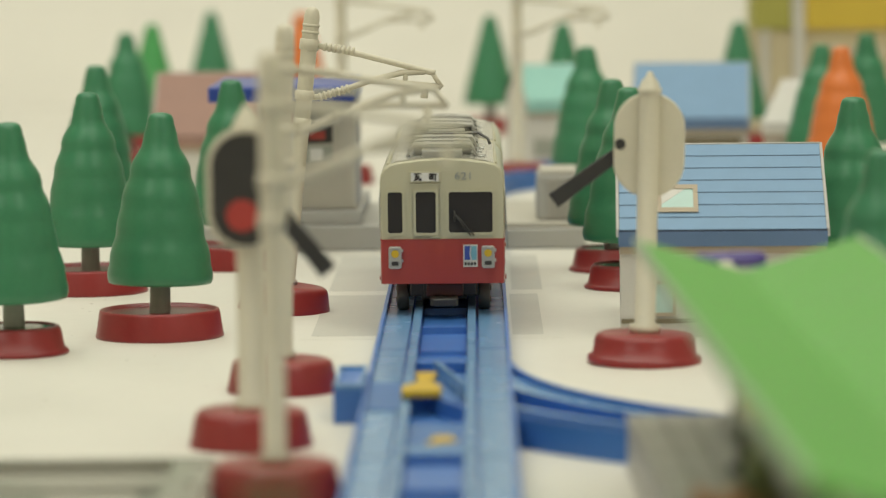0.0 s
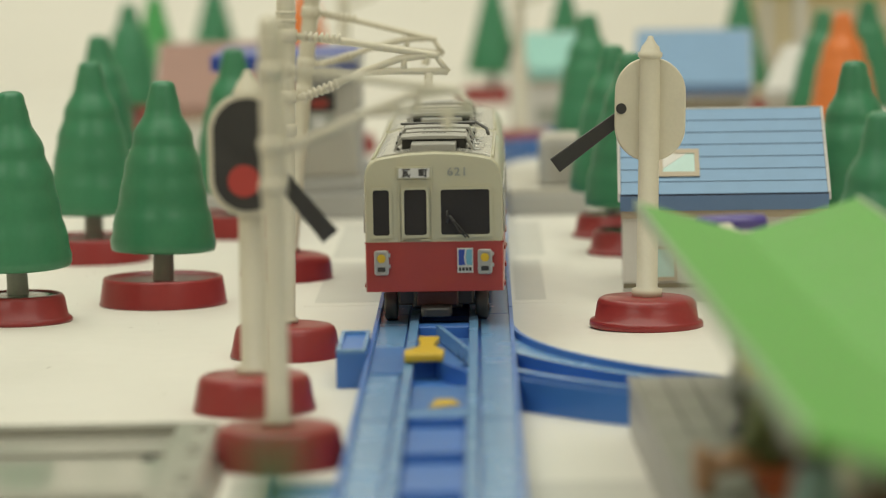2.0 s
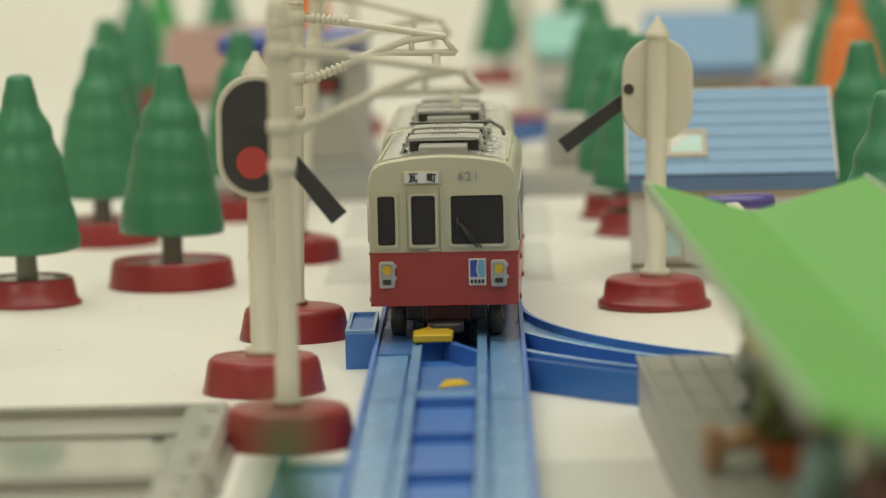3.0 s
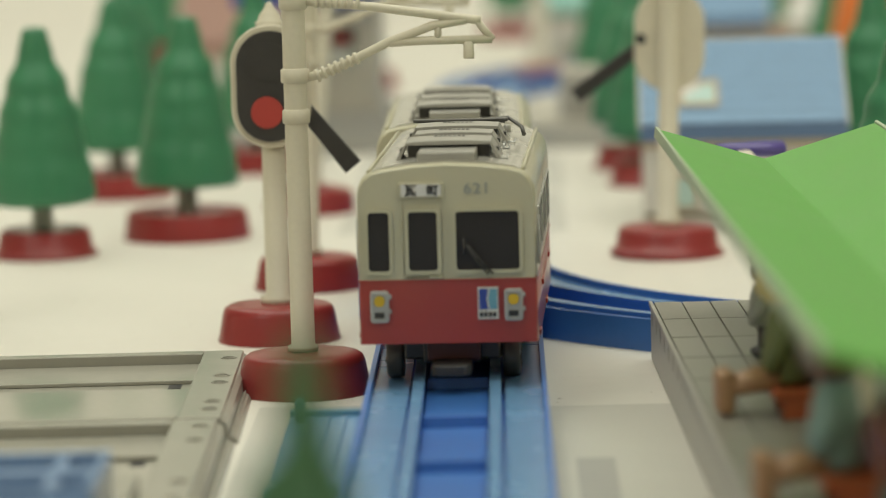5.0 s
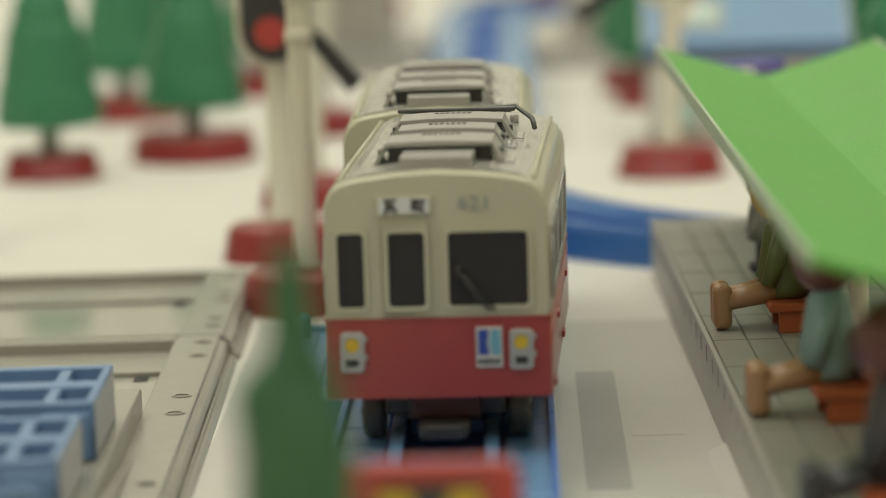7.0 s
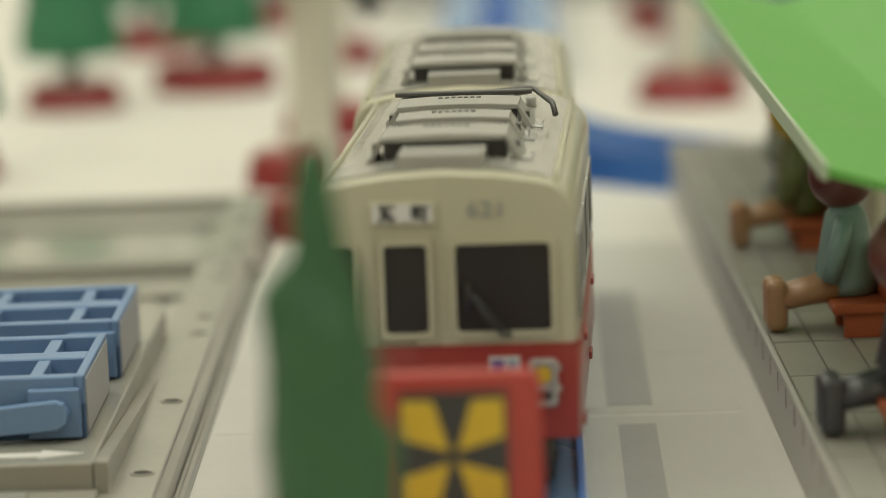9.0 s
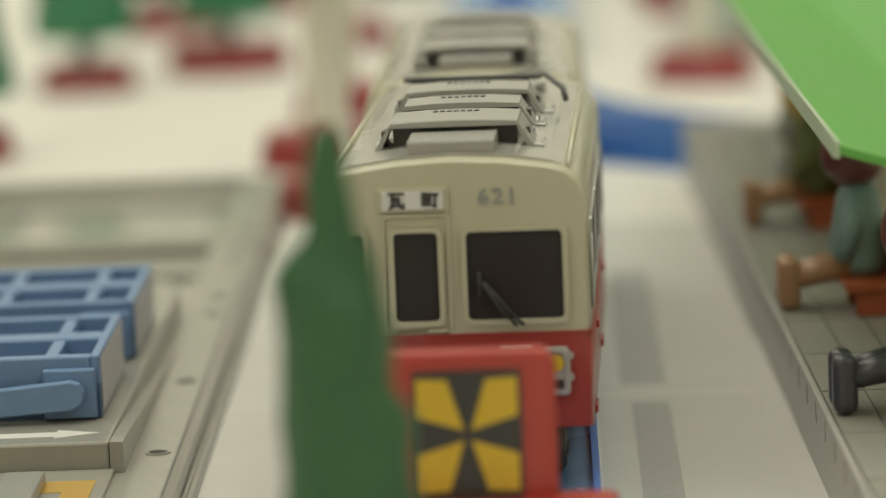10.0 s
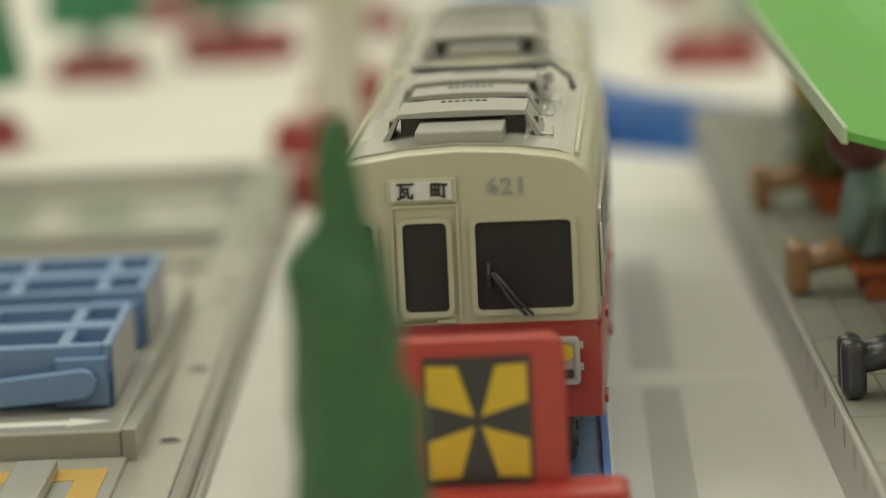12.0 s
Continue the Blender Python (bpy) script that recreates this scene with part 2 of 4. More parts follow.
def blob(bm, c, r, mi=0, sub=2):
    """A rounded ellipsoid lump."""
    m = Matrix.Translation(c) @ Matrix.Diagonal((*r, 1))
    res = bmesh.ops.create_icosphere(bm, subdivisions=sub, radius=1, matrix=m)
    for v in res["verts"]:
        for f in v.link_faces:
            f.material_index = mi
            f.smooth = True
    return bm


MM = Matrix.Scale(0.001, 4)
# lengths along the line are counted in units of 1.93 mm: 112 of them make one 216 mm piece of track
LONG = 1.93
LONG_THINGS = set()


def part(name, bm, material, parent=None, label=""):
    """Link a bmesh, given in millimetres, as one mesh object."""
    root = parent
    while root is not None and root.parent is not None:
        root = root.parent
    if root is not None and root.name in LONG_THINGS:
        bm.transform(Matrix.Diagonal((1, LONG, 1, 1)))
    bm.transform(MM)
    me = bpy.data.meshes.new(name)
    bm.to_mesh(me)
    bm.free()
    for m in (material if isinstance(material, (list, tuple)) else [material]):
        me.materials.append(m)
    ob = new(name, me)
    ob.parent = parent
    if label:
        ob["label"] = label
    return ob


def thing(name, x, y, label, category, group="", z=0.0, turn=0.0, lean=(0.0, 0.0), long=False):
    """An empty at a thing's base (y in units of LONG); its parts hang from it. long: its parts' y too is in those units."""
    ob = new(name)
    ob.empty_display_size = 0.005
    ob.matrix_basis = pose(x / 1000, y * LONG / 1000, z / 1000, lean[0], lean[1], turn)
    if long:
        LONG_THINGS.add(ob.name)
    return tagged(ob, label, category, group)


def at(x, y, z=0.0, rx=0, ry=0, rz=0):
    return pose(x / 1000, y / 1000, z / 1000, rx, ry, rz)


B = bmesh.new

# ---- the room and the table ----
def room():
    bm = box(B(), -1500, 1500, -900, 2600, -30, 0, bevel=3)
    tagged(part("ground", bm, M_TABLE), "broad white sheet-covered table top", "table top", kind="structure")
    line = [(2590, .4)] + [(2600 + 420 * math.sin(radians(a)), .4 + 420 * (1 - math.cos(radians(a)))) for a in range(0, 91, 6)] + [(3020, 1100)]
    bm = prism(B(), line + [(y + 4, z - 3) for y, z in line[::-1]], -1500, 1500, "x")
    for f in bm.faces:
        f.smooth = len(f.verts) == 4
    tagged(part("backdrop", bm, M_TABLE), "white paper sheet curving up behind the table", "backdrop", kind="structure")
    bm = box(B(), -3500, 3500, -3500, 4200, -760, -720)
    tagged(part("floor", bm, M_FLOOR), "plain brown room floor under the table", "floor", kind="structure")
    walls = (("wall_north", -3500, 3500, 4000, 4100), ("wall_south", -3500, 3500, -3500, -3400),
             ("wall_west", -3500, -3400, -3400, 4000), ("wall_east", 3400, 3500, -3400, 4000))
    for name, x0, x1, y0, y1 in walls:
        tagged(part(name, box(B(), x0, x1, y0, y1, -720, 2400), M_WALL), "plain cream painted room wall", "wall", kind="structure")
    tagged(part("ceiling", box(B(), -3500, 3500, -3500, 4100, 2400, 2460), M_CEIL), "plain white room ceiling", "ceiling", kind="structure")


room()

# ---- blue toy track ----
def half_profile(s):
    pts = [(20, 0), (20, 8), (18.9, 8), (18.9, 6), (10.7, 6), (10.7, 4.6), (9.8, 4.6), (9.8, 7.6), (7.3, 7.6), (7.3, 3.2)]
    return [(s * x, z) for x, z in pts]


PROFILE = half_profile(-1) + half_profile(1)[::-1]


def sweep_track(bm, centre, profile, mi_top=True):
    """Carry the track's section along a line of (x, y, heading)."""
    rows = []
    for x, y, h in centre:
        c, s = math.cos(h), math.sin(h)
        rows.append([bm.verts.new((x + u * c, y + u * s, z)) for u, z in profile])
    n = len(profile)
    fs = []
    for a, b in zip(rows, rows[1:]):
        for k in range(n):
            j = (k + 1) % n
            f = bm.faces.new((a[k], a[j], b[j], b[k]))
            u0, z0 = profile[k]
            u1, z1 = profile[j]
            # level running faces take the blue with the reflected light painted in
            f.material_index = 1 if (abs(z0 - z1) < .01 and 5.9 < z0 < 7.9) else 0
            fs.append(f)
    fs += [bm.faces.new(rows[0]), bm.faces.new(rows[-1])]
    bmesh.ops.recalc_face_normals(bm, faces=fs)
    return bm


def sleeper_mesh():
    me = bpy.data.meshes.new("sleeper")
    bm = box(B(), -7.2, 7.2, -22, 22, 3.1, 4.7, taper=0.4)
    box(bm, -7.2, 7.2, 24.5, 29.5, 3.1, 6.6, taper=.4)
    bm.transform(MM)
    bm.to_mesh(me)
    bm.free()
    me.materials.append(M_BLUE)
    return me


SLEEPER = sleeper_mesh()


def straight_track(y0, y1, sleepers=True):
    t = thing("straight_track", 0, y0, "blue moulded plastic toy train track piece on the white table", "toy track", "track pieces", long=True)
    n = y1 - y0 - 0.5
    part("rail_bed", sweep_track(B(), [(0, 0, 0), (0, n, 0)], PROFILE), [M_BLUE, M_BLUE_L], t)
    if sleepers:
        k = 14.0
        while k < n - 11:
            s = new("sleeper", SLEEPER)
            s.parent = t
            s.matrix_basis = at(0, k * LONG)
            k += 28.0
    # joint lugs at the far end
    part("joint_tab", box(B(), -5, 5, n - 0.2, n + 0.2, 0.5, 2.0), M_BLUE_D, t)
    return t


straight_track(226, 336)
straight_track(336, 448)
straight_track(560, 672)
straight_track(672, 784)
straight_track(784, 890)


def turnout():
    t = thing("turnout_track", 0, 448, "blue plastic turnout track with yellow switch lever and curved branch", "toy track", "track pieces", long=True)
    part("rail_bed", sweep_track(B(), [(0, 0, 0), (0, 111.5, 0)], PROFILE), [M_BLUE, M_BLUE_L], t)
    # branch swings away from the main line towards the viewer
    r, y0 = 186.0, 176.0
    line = []
    for i in range(37):
        a = radians(54.0 * i / 36)
        line.append((r - r * math.cos(a), (y0 - r * math.sin(a)), a))
    bm = B()
    sweep_track(bm, line, [(u, z + 0.15 if z > 1 else z) for u, z in PROFILE])
    bm.transform(Matrix.Diagonal((1, 1 / LONG, 1, 1)))
    # keep only what lies outside the main line
    geom = bm.verts[:] + bm.edges[:] + bm.faces[:]
    bmesh.ops.bisect_plane(bm, geom=geom, plane_co=(20.1, 0, 0), plane_no=(1, 0, 0), clear_inner=True)
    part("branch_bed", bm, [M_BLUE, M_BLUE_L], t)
    # switch tongues, lever and its housing
    part("switch_tongue", prism(B(), [(-2.2, 88), (-.8, 88), (7.2, 62), (7.2, 58)], 4.4, 8.2, "z"), M_BLUE_L, t)
    part("groove_wall", prism(B(), [(-7.3, 50), (-1.5, 51.5), (7.3, 39), (7.3, 36), (-1.8, 49), (-7.3, 47.8)], 2.4, 8.0, "z"), M_BLUE, t)
    part("cross_rib", box(B(), -7.3, 7.3, 91, 95, 2.4, 7.2, bevel=.4), M_BLUE, t)
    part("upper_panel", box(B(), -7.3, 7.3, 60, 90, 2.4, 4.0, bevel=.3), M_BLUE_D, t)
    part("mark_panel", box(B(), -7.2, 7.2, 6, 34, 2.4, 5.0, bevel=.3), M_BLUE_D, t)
    part("end_step", box(B(), -7.2, 7.2, .4, 4.6, 2.4, 7.0, bevel=.3), M_BLUE_L, t)
    lever = [(-9.6, 46), (.6, 46), (1.0, 51), (-1.6, 55), (-2.0, 58), (-.6, 66), (-6.6, 66), (-5.6, 58), (-6.2, 55), (-9.8, 51)]
    part("switch_lever", prism(B(), lever, 8.2, 10.4, "z", bevel=.4), M_YELLOW, t, "yellow switch lever")
    part("lever_slot", box(B(), -18.6, -9.9, 42, 70, 6.02, 6.4), M_BLUE_D, t)
    bm = box(B(), -28, -20.1, 52, 74, 0, 9.4)
    part("lever_housing", bm, M_BLUE, t)
    part("housing_rim", frame_ring(B(), [(-28, 52), (-20.1, 52), (-20.1, 74), (-28, 74)], [(-27, 53), (-21, 53), (-21, 73), (-27, 73)], 9.4, 10.4, "z"), M_BLUE_L, t)
    part("arrow_mark", prism(B(), [(-2.4, 13), (5.6, 16), (3.2, 21), (-.5, 20.5)], 5.0, 5.3, "z"), M_YELLOW, t, "yellow arrow mark")
    return t


turnout()


def far_curve():
    t = thing("curved_track", 0, 890, "blue plastic curved toy track behind the station", "toy track", "track pieces", long=True)
    line = []
    for i in range(25):
        a = radians(180 - 86 * i / 24)
        line.append((62 + 62 * math.cos(a), 62 * math.sin(a), a - math.pi))
    part("rail_bed", sweep_track(B(), line, PROFILE), [M_BLUE, M_BLUE_L], t)
    for i in range(1, 5):
        a = radians(180 - 86 * i / 6)
        s = new("sleeper", SLEEPER)
        s.parent = t
        s.matrix_basis = at(62 + 62 * math.cos(a), 62 * LONG * math.sin(a), 0, 0, 0, math.degrees(a - math.pi))
    return t


far_curve()

# ---- toy trees ----
CROWN = [(15.6, 17.2), (16.5, 17.4), (16.9, 18.4), (16.95, 20.5), (16.5, 23.5), (15.9, 26.5), (15.2, 29.5), (14.6, 32.2), (14.0, 35.0), (13.5, 37.4), (13.15, 39.3), (12.95, 41.0), (12.7, 42.8), (12.2, 45.0), (11.4, 47.4), (10.75, 49.2),
         (10.3, 50.7), (10.05, 52.2), (9.75, 53.8), (9.1, 55.6), (8.2, 57.4), (7.2, 59.2), (6.4, 61.0), (5.6, 63.3), (5.0, 65.6), (4.55, 68.0), (4.2, 70.0), (3.7, 71.2), (2.6, 71.9), (1.2, 72.1), (0, 72.15)]
CONE = [(16.2, 17.6), (16.8, 18.4), (16.0, 22), (14.8, 27), (14.3, 30), (12.6, 36), (11.9, 39), (10.2, 45), (9.3, 49), (7.6, 55), (6.6, 59), (5.0, 65), (4.3, 68.5), (3.3, 71), (1.8, 72), (0, 72.1)]


def tiers(profile):
    """Swell each moulded tier of the crown and draw in the folds between them."""
    out = []
    for r, z in profile:
        if 20 < z < 66:
            r += .6 * abs(math.sin(math.pi * (z - 22.8) / 9.7)) - .3
        out.append((r, z))
    return out


def tree_meshes():
    out = {}
    for key, prof, m in (("green", CROWN, M_GREEN), ("light", CONE, M_GREEN_L), ("orange", CROWN, M_ORANGE), ("cone", CONE, M_GREEN)):
        bm = lathe(B(), [(0, 19.5), (12.0, 19.2)] + tiers(prof), 40)
        bm.transform(MM)
        me = bpy.data.meshes.new("crown")
        bm.to_mesh(me)
        bm.free()
        me.materials.append(m)
        out[key] = me
    for key, prof, m in (("trunk", [(3.6, 5.0), (3.4, 8), (3.2, 19.6)], M_TRUNK),
                         ("base", [(20.5, 0), (20.7, .4), (20.5, 1.2), (19.5, 8.0), (19.2, 8.8), (18.7, 9.0), (18.2, 8.8), (17.6, 7.8)], M_RED),
                         ("small_base", [(16.4, 0), (16.6, 0.8), (15.9, 1.6), (15.2, 1.9), (14.2, 7.4), (13.6, 8.4), (12.9, 8.7), (12.4, 8.5), (12.3, 7.4)], M_RED),
                         ("small_socket", [(12.25, 7.6), (12.2, 8.1), (9, 8.4), (5, 8.6), (0, 8.6)], M_DARK),
                         ("socket", [(17.65, 7.7), (17.5, 7.8), (12, 7.6), (5, 7.5), (0, 7.5)], M_DARK)):
        bm = lathe(B(), prof, 40)
        bm.transform(MM)
        me = bpy.data.meshes.new(key)
        bm.to_mesh(me)
        bm.free()
        me.materials.append(m)
        out[key] = me
    return out


TREE = tree_meshes()


def tree(x, y, crown="green", lean=(0, 0), size=1.0, small=False, label="glossy green plastic toy tree on a round red base"):
    t = thing("toy_tree", x, y, label, "toy tree", "toy trees", lean=(0, 0))
    t.scale = (size, size, size)
    base = new("base", TREE["small_base" if small else "base"])
    base.parent = t
    socket = new("socket", TREE["small_socket" if small else "socket"])
    socket.parent = base
    trunk = new("trunk", TREE["trunk"])
    trunk.parent = t
    trunk.matrix_basis = pose(0, 0, 0, lean[0], lean[1])
    cr = new("crown", TREE[crown])
    cr.parent = t
    cr.matrix_basis = pose(0, 0, 0, lean[0], lean[1], random.uniform(0, 90))
    return t


tree(-133.3, 585.7, small=True, lean=(0, -2))
tree(-149.6, 502, small=True)
tree(-92.1, 607.8, lean=(0, 1.4))
tree(-129.3, 682.0)
tree(-150.8, 805.0)
tree(-178.6, 1026.0)
tree(-179.6, 1114.0, "light", label="light green plastic toy tree on a round base")
tree(-163.7, 1250.0, "cone")
tree(-83.3, 727.0, lean=(0, 0))
tree(18.8, 1167.0, "cone")
tree(59.5, 1078.0, "cone")
tree(62.0, 887.0)
tree(61.5, 714.0, small=True)
tree(65.3, 680.0, small=True)
tree(158.7, 1074.0, "cone")
tree(176.6, 927.0, lean=(0, 2), size=.96)
tree(177.6, 870.0, "orange", label="glossy orange plastic toy tree on a round base")
tree(208.3, 966.0, lean=(0, -4))
tree(136.9, 636.0)
tree(117.1, 497.0, lean=(0, 0))
tree(-102.2, 1222.0, "orange", label="orange plastic toy tree behind the station")


# ---- poles and signals ----
BASE_PROFILE = [(17.0, 0), (17.15, .5), (17.1, 1.7), (16.8, 2.2), (15.6, 2.4), (15.0, 7.0), (14.5, 8.2), (13.4, 8.9), (4.0, 9.2), (0, 9.2)]
POLE_BASE = [(15.9, 0), (15.9, .4), (15.5, 2.0), (14.5, 7.2), (14.0, 8.5), (13.0, 9.2), (9.0, 9.5), (4.0, 9.7), (0, 9.7)]


def red_base(parent, profile):
    return part("base", lathe(B(), profile, 40), M_RED, parent, "round red plastic base")


def catenary_pole(x, y, lean=(0, 0)):
    t = thing("overhead_line_pole", x, y, "ivory plastic overhead line pole on a red base", "line pole", "overhead line poles", lean=lean)
    red_base(t, POLE_BASE)
    bm = lathe(B(), [(3.6, 9.9), (3.6, 11.0), (2.8, 11.4), (2.7, 62), (2.75, 92), (2.7, 101), (2.2, 103.2), (1.2, 104.2), (0, 104.4)], 24)
    pole = part("pole", bm, M_IVORY, t)
    for z0, z1, r in ((63, 66.5, 3.2), (72.5, 76, 3.3), (89.5, 93.5, 3.3), (95.2, 96.3, 3.05), (97.6, 98.6, 3.0)):
        part("collar", lathe(B(), [(2.72, z0), (r, z0 + .3), (r, z1 - .3), (2.72, z1)], 24), M_IVORY, pole)
    # upper and lower arms with ribbed insulators
    arm = part("upper_arm", tube(B(), [(2, 0, 91.5), (18, 0, 89.8), (42, 0, 86.2), (43.5, 0, 86.0)], 1.05), M_IVORY, t)
    for k in range(7):
        part("insulator_ring", tube(B(), [(5 + k * 1.6, 0, 91.3 - k * .1), (5.9 + k * 1.6, 0, 91.2 - k * .1)], 1.5), M_IVORY, arm)
    low = part("lower_arm", tube(B(), [(2, 0, 73.6), (6, 0, 74.4), (12, 0, 76.8), (22, 0, 81.5), (32, 0, 85), (40, 0, 86.2)], 1.05), M_IVORY, t)
    for k in range(7):
        part("insulator_ring", tube(B(), [(5 + k * 1.5, 0, 74.0 + k * .62), (5.8 + k * 1.5, 0, 74.35 + k * .62)], 1.5), M_IVORY, low)
    part("steady_bar", tube(B(), [(22, 0, 81.3), (30, 0, 81.6), (46, 0, 81.6)], 1.0), M_IVORY, t)
    part("strut", tube(B(), [(33.5, 0, 81.8), (33.5, 0, 85.2)], .85), M_IVORY, t)
    part("end_strut", tube(B(), [(46.2, 0, 81.4), (44, 0, 84), (42.6, 0, 86)], .85), M_IVORY, t)
    part("contact_peg", lathe(B(), [(1.2, 77.2), (1.3, 77.6), (1.2, 81.2), (0, 81.3)], 16, 40.5, 0), M_IVORY, t)
    return t


catenary_pole(-36.4, 433.8)
catenary_pole(-45.2, 535.8, lean=(0, 1.2))
catenary_pole(-55.7, 644, lean=(0, 6.2))
catenary_pole(-57, 952)
catenary_pole(31, 952)


def stadium(cx, cz, hw, hh, k=10):
    return rrect(cx - hw, cx + hw, cz - hh, cz + hh, hw * 0.98, k)


def semaphore(x, y, back, lean=(0, 0)):
    side = "seen from its back" if back else "with red lamp"
    t = thing("toy_signal", x, y, "ivory plastic toy signal " + side + " on a red base", "toy signal", "toy signals", lean=lean)
    red_base(t, BASE_PROFILE if back else POLE_BASE)
    pole = part("pole", lathe(B(), [(4.6, 9.0), (4.6, 11.4), (3.2, 11.8), (3.0, 80), (3.0, 81)], 24), M_IVORY, t)
    part("finial", lathe(B(), [(2.9, 80.6), (3.6, 81.0), (3.7, 82.2), (3.0, 82.7), (2.7, 84.0), (1.7, 85.2), (1.0, 86.4), (0.8, 87.2), (0, 87.4)], 24), M_IVORY, pole)
    if back:
        part("board", prism(B(), stadium(0.3, 65.2, 10.6, 15.6), 1.2, 3.8, "y", bevel=.5), M_IVORY, t)
        part("rib", box(B(), -3.6, -3.0, .6, 1.4, 52, 79), M_IVORY, t)
        part("rib", box(B(), 3.0, 3.6, .6, 1.4, 52, 79), M_IVORY, t)
        part("pivot", tube(B(), [(-8.4, .8, 65.4), (-8.4, 5.2, 65.4)], 1.6, 20), M_BLACK, t, "black pivot pin")
        ax, az, bx, bz = -9, 62.3, -28.0, 47.8
        ya, yb = 4.2, 5.8
    else:
        part("board", prism(B(), stadium(0.0, 66.0, 10.2, 15.8), -5.0, -3.0, "y", bevel=.5), M_IVORY, t)
        part("face_panel", prism(B(), stadium(0.0, 66.0, 8.6, 14.2), -5.9, -4.9, "y"), M_BLACK, t, "black oval signal face")
        part("lamp_disc", tube(B(), [(-1.0, -6.4, 59.4), (-1.0, -5.7, 59.4)], 4.1, 32), M_SIGRED, t, "red round signal lamp")
        part("dark_disc", tube(B(), [(-0.6, -6.3, 72.4), (-0.6, -5.7, 72.4)], 5.0, 32), M_BLACK, t, "dark round signal lamp")
        part("pivot", tube(B(), [(5.4, -6.6, 66), (5.4, -2.0, 66)], 1.5, 20), M_BLACK, t, "black pivot pin")
        ax, az, bx, bz = 7.0, 61.5, 20.5, 44.5
        ya, yb = -2.8, -1.4
    v = Vector((bx - ax, bz - az)).normalized()
    w = Vector((-v.y, v.x)) * 2.5
    arm = [(ax - w.x * .8, az - w.y * .8), (ax + w.x * .8, az + w.y * .8), (bx + w.x, bz + w.y), (bx - w.x, bz - w.y)]
    part("arm", prism(B(), arm, ya, yb, "y", bevel=.3), M_BLACK, t, "black signal arm hanging down")
    return t


semaphore(-47.6, 480.5, False, lean=(0, 0))
semaphore(60.3, 565.7, True, lean=(0, 1.5))

# ---- the toy train (each coach's origin: its front, on the table's level; it runs towards -y) ----
def coach_section(z0, z1):
    upper = [(20, 49.5), (19.7, 51.4), (18.8, 53.2), (17.2, 54.6), (14.5, 55.3), (8, 56.2), (0, 56.6)]
    right = [(20, z0)] + ([p for p in upper] if z1 > 40 else [(20, z1)])
    left = [(-x, z) for x, z in right[::-1] if x > 0]
    return right + left


def coach_shell(bm, section, y0, y1, round_front):
    """Loft a section along the coach with softened ends."""
    steps = [(y0, round_front), (y0 + .25, round_front * .45), (y0 + .8, round_front * .1), (y0 + 1.4, 0), (y1 - 1.4, 0), (y1 - .8, round_front * .1), (y1 - .25, round_front * .45), (y1, round_front)]
    rings = []
    for y, s in steps:
        rings.append([bm.verts.new((x - math.copysign(min(s, abs(x)), x), y, z - (s if z > 40 else 0))) for x, z in section])
    n = len(section)
    fs = []
    for a, b in zip(rings, rings[1:]):
        for k in range(n):
            f = bm.faces.new((a[k], b[k], b[(k + 1) % n], a[(k + 1) % n]))
            f.smooth = True
            fs.append(f)
    fs += [bm.faces.new(rings[0]), bm.faces.new(rings[-1])]
    bmesh.ops.recalc_face_normals(bm, faces=fs)
    return bm


def strokes(bm, lines, x, z, s, y0, y1, w):
    """Brush strokes of a character: short flat bars between points."""
    for (ax, az), (bx, bz) in lines:
        d = Vector((bx - ax, bz - az)).normalized() * (w / 2 / s)
        p = Vector((-d.y, d.x))
        o = [(ax - d.x + p.x, az - d.y + p.y), (ax - d.x - p.x, az - d.y - p.y), (bx + d.x - p.x, bz + d.y - p.y), (bx + d.x + p.x, bz + d.y + p.y)]
        prism(bm, [(x + u * s, z + v * s) for u, v in o], y0, y1, "y")
    return bm


KAWARA = [((0, 1), (1, 1)), ((.22, 1), (.15, .1)), ((.15, .1), (.45, .2)), ((.2, .68), (.66, .68)), ((.66, .68), (.7, .1)), ((.7, .1), (.95, .02)), ((.95, .02), (.98, .25)), ((.35, .5), (.52, .38)), ((0, 0), (.35, .12))]
MACHI = [((0, .95), (0, .2)), ((0, .95), (.5, .95)), ((.5, .95), (.5, .2)), ((0, .2), (.5, .2)), ((.25, .95), (.25, .2)), ((0, .57), (.5, .57)), ((.56, .9), (1.05, .9)), ((.85, .9), (.85, .05)), ((.85, .05), (.7, .12))]


def text_mesh(body, size, depth):
    cu = bpy.data.curves.new("lettering", "FONT")
    cu.body, cu.size, cu.extrude = body, size, depth
    cu.offset = 0.00004
    cu.space_character = 1.12
    cu.align_x = "LEFT"
    ob = new("lettering", cu)
    me = bpy.data.meshes.new_from_object(ob.evaluated_get(bpy.context.evaluated_depsgraph_get()))
    bpy.data.objects.remove(ob)
    return me


def window(parent, x0, x1, z0, z1, name="window"):
    w = part(name, frame_ring(B(), rrect(x0 - .75, x1 + .75, z0 - .75, z1 + .75, 1.3), rrect(x0, x1, z0, z1, .8), -.42, .3, "y"), M_CREAM, parent)
    part("pane", prism(B(), rrect(x0 - .1, x1 + .1, z0 - .1, z1 + .1, .8), -.06, .2, "y"), M_GLASS, w, "black glossy window pane")
    return w


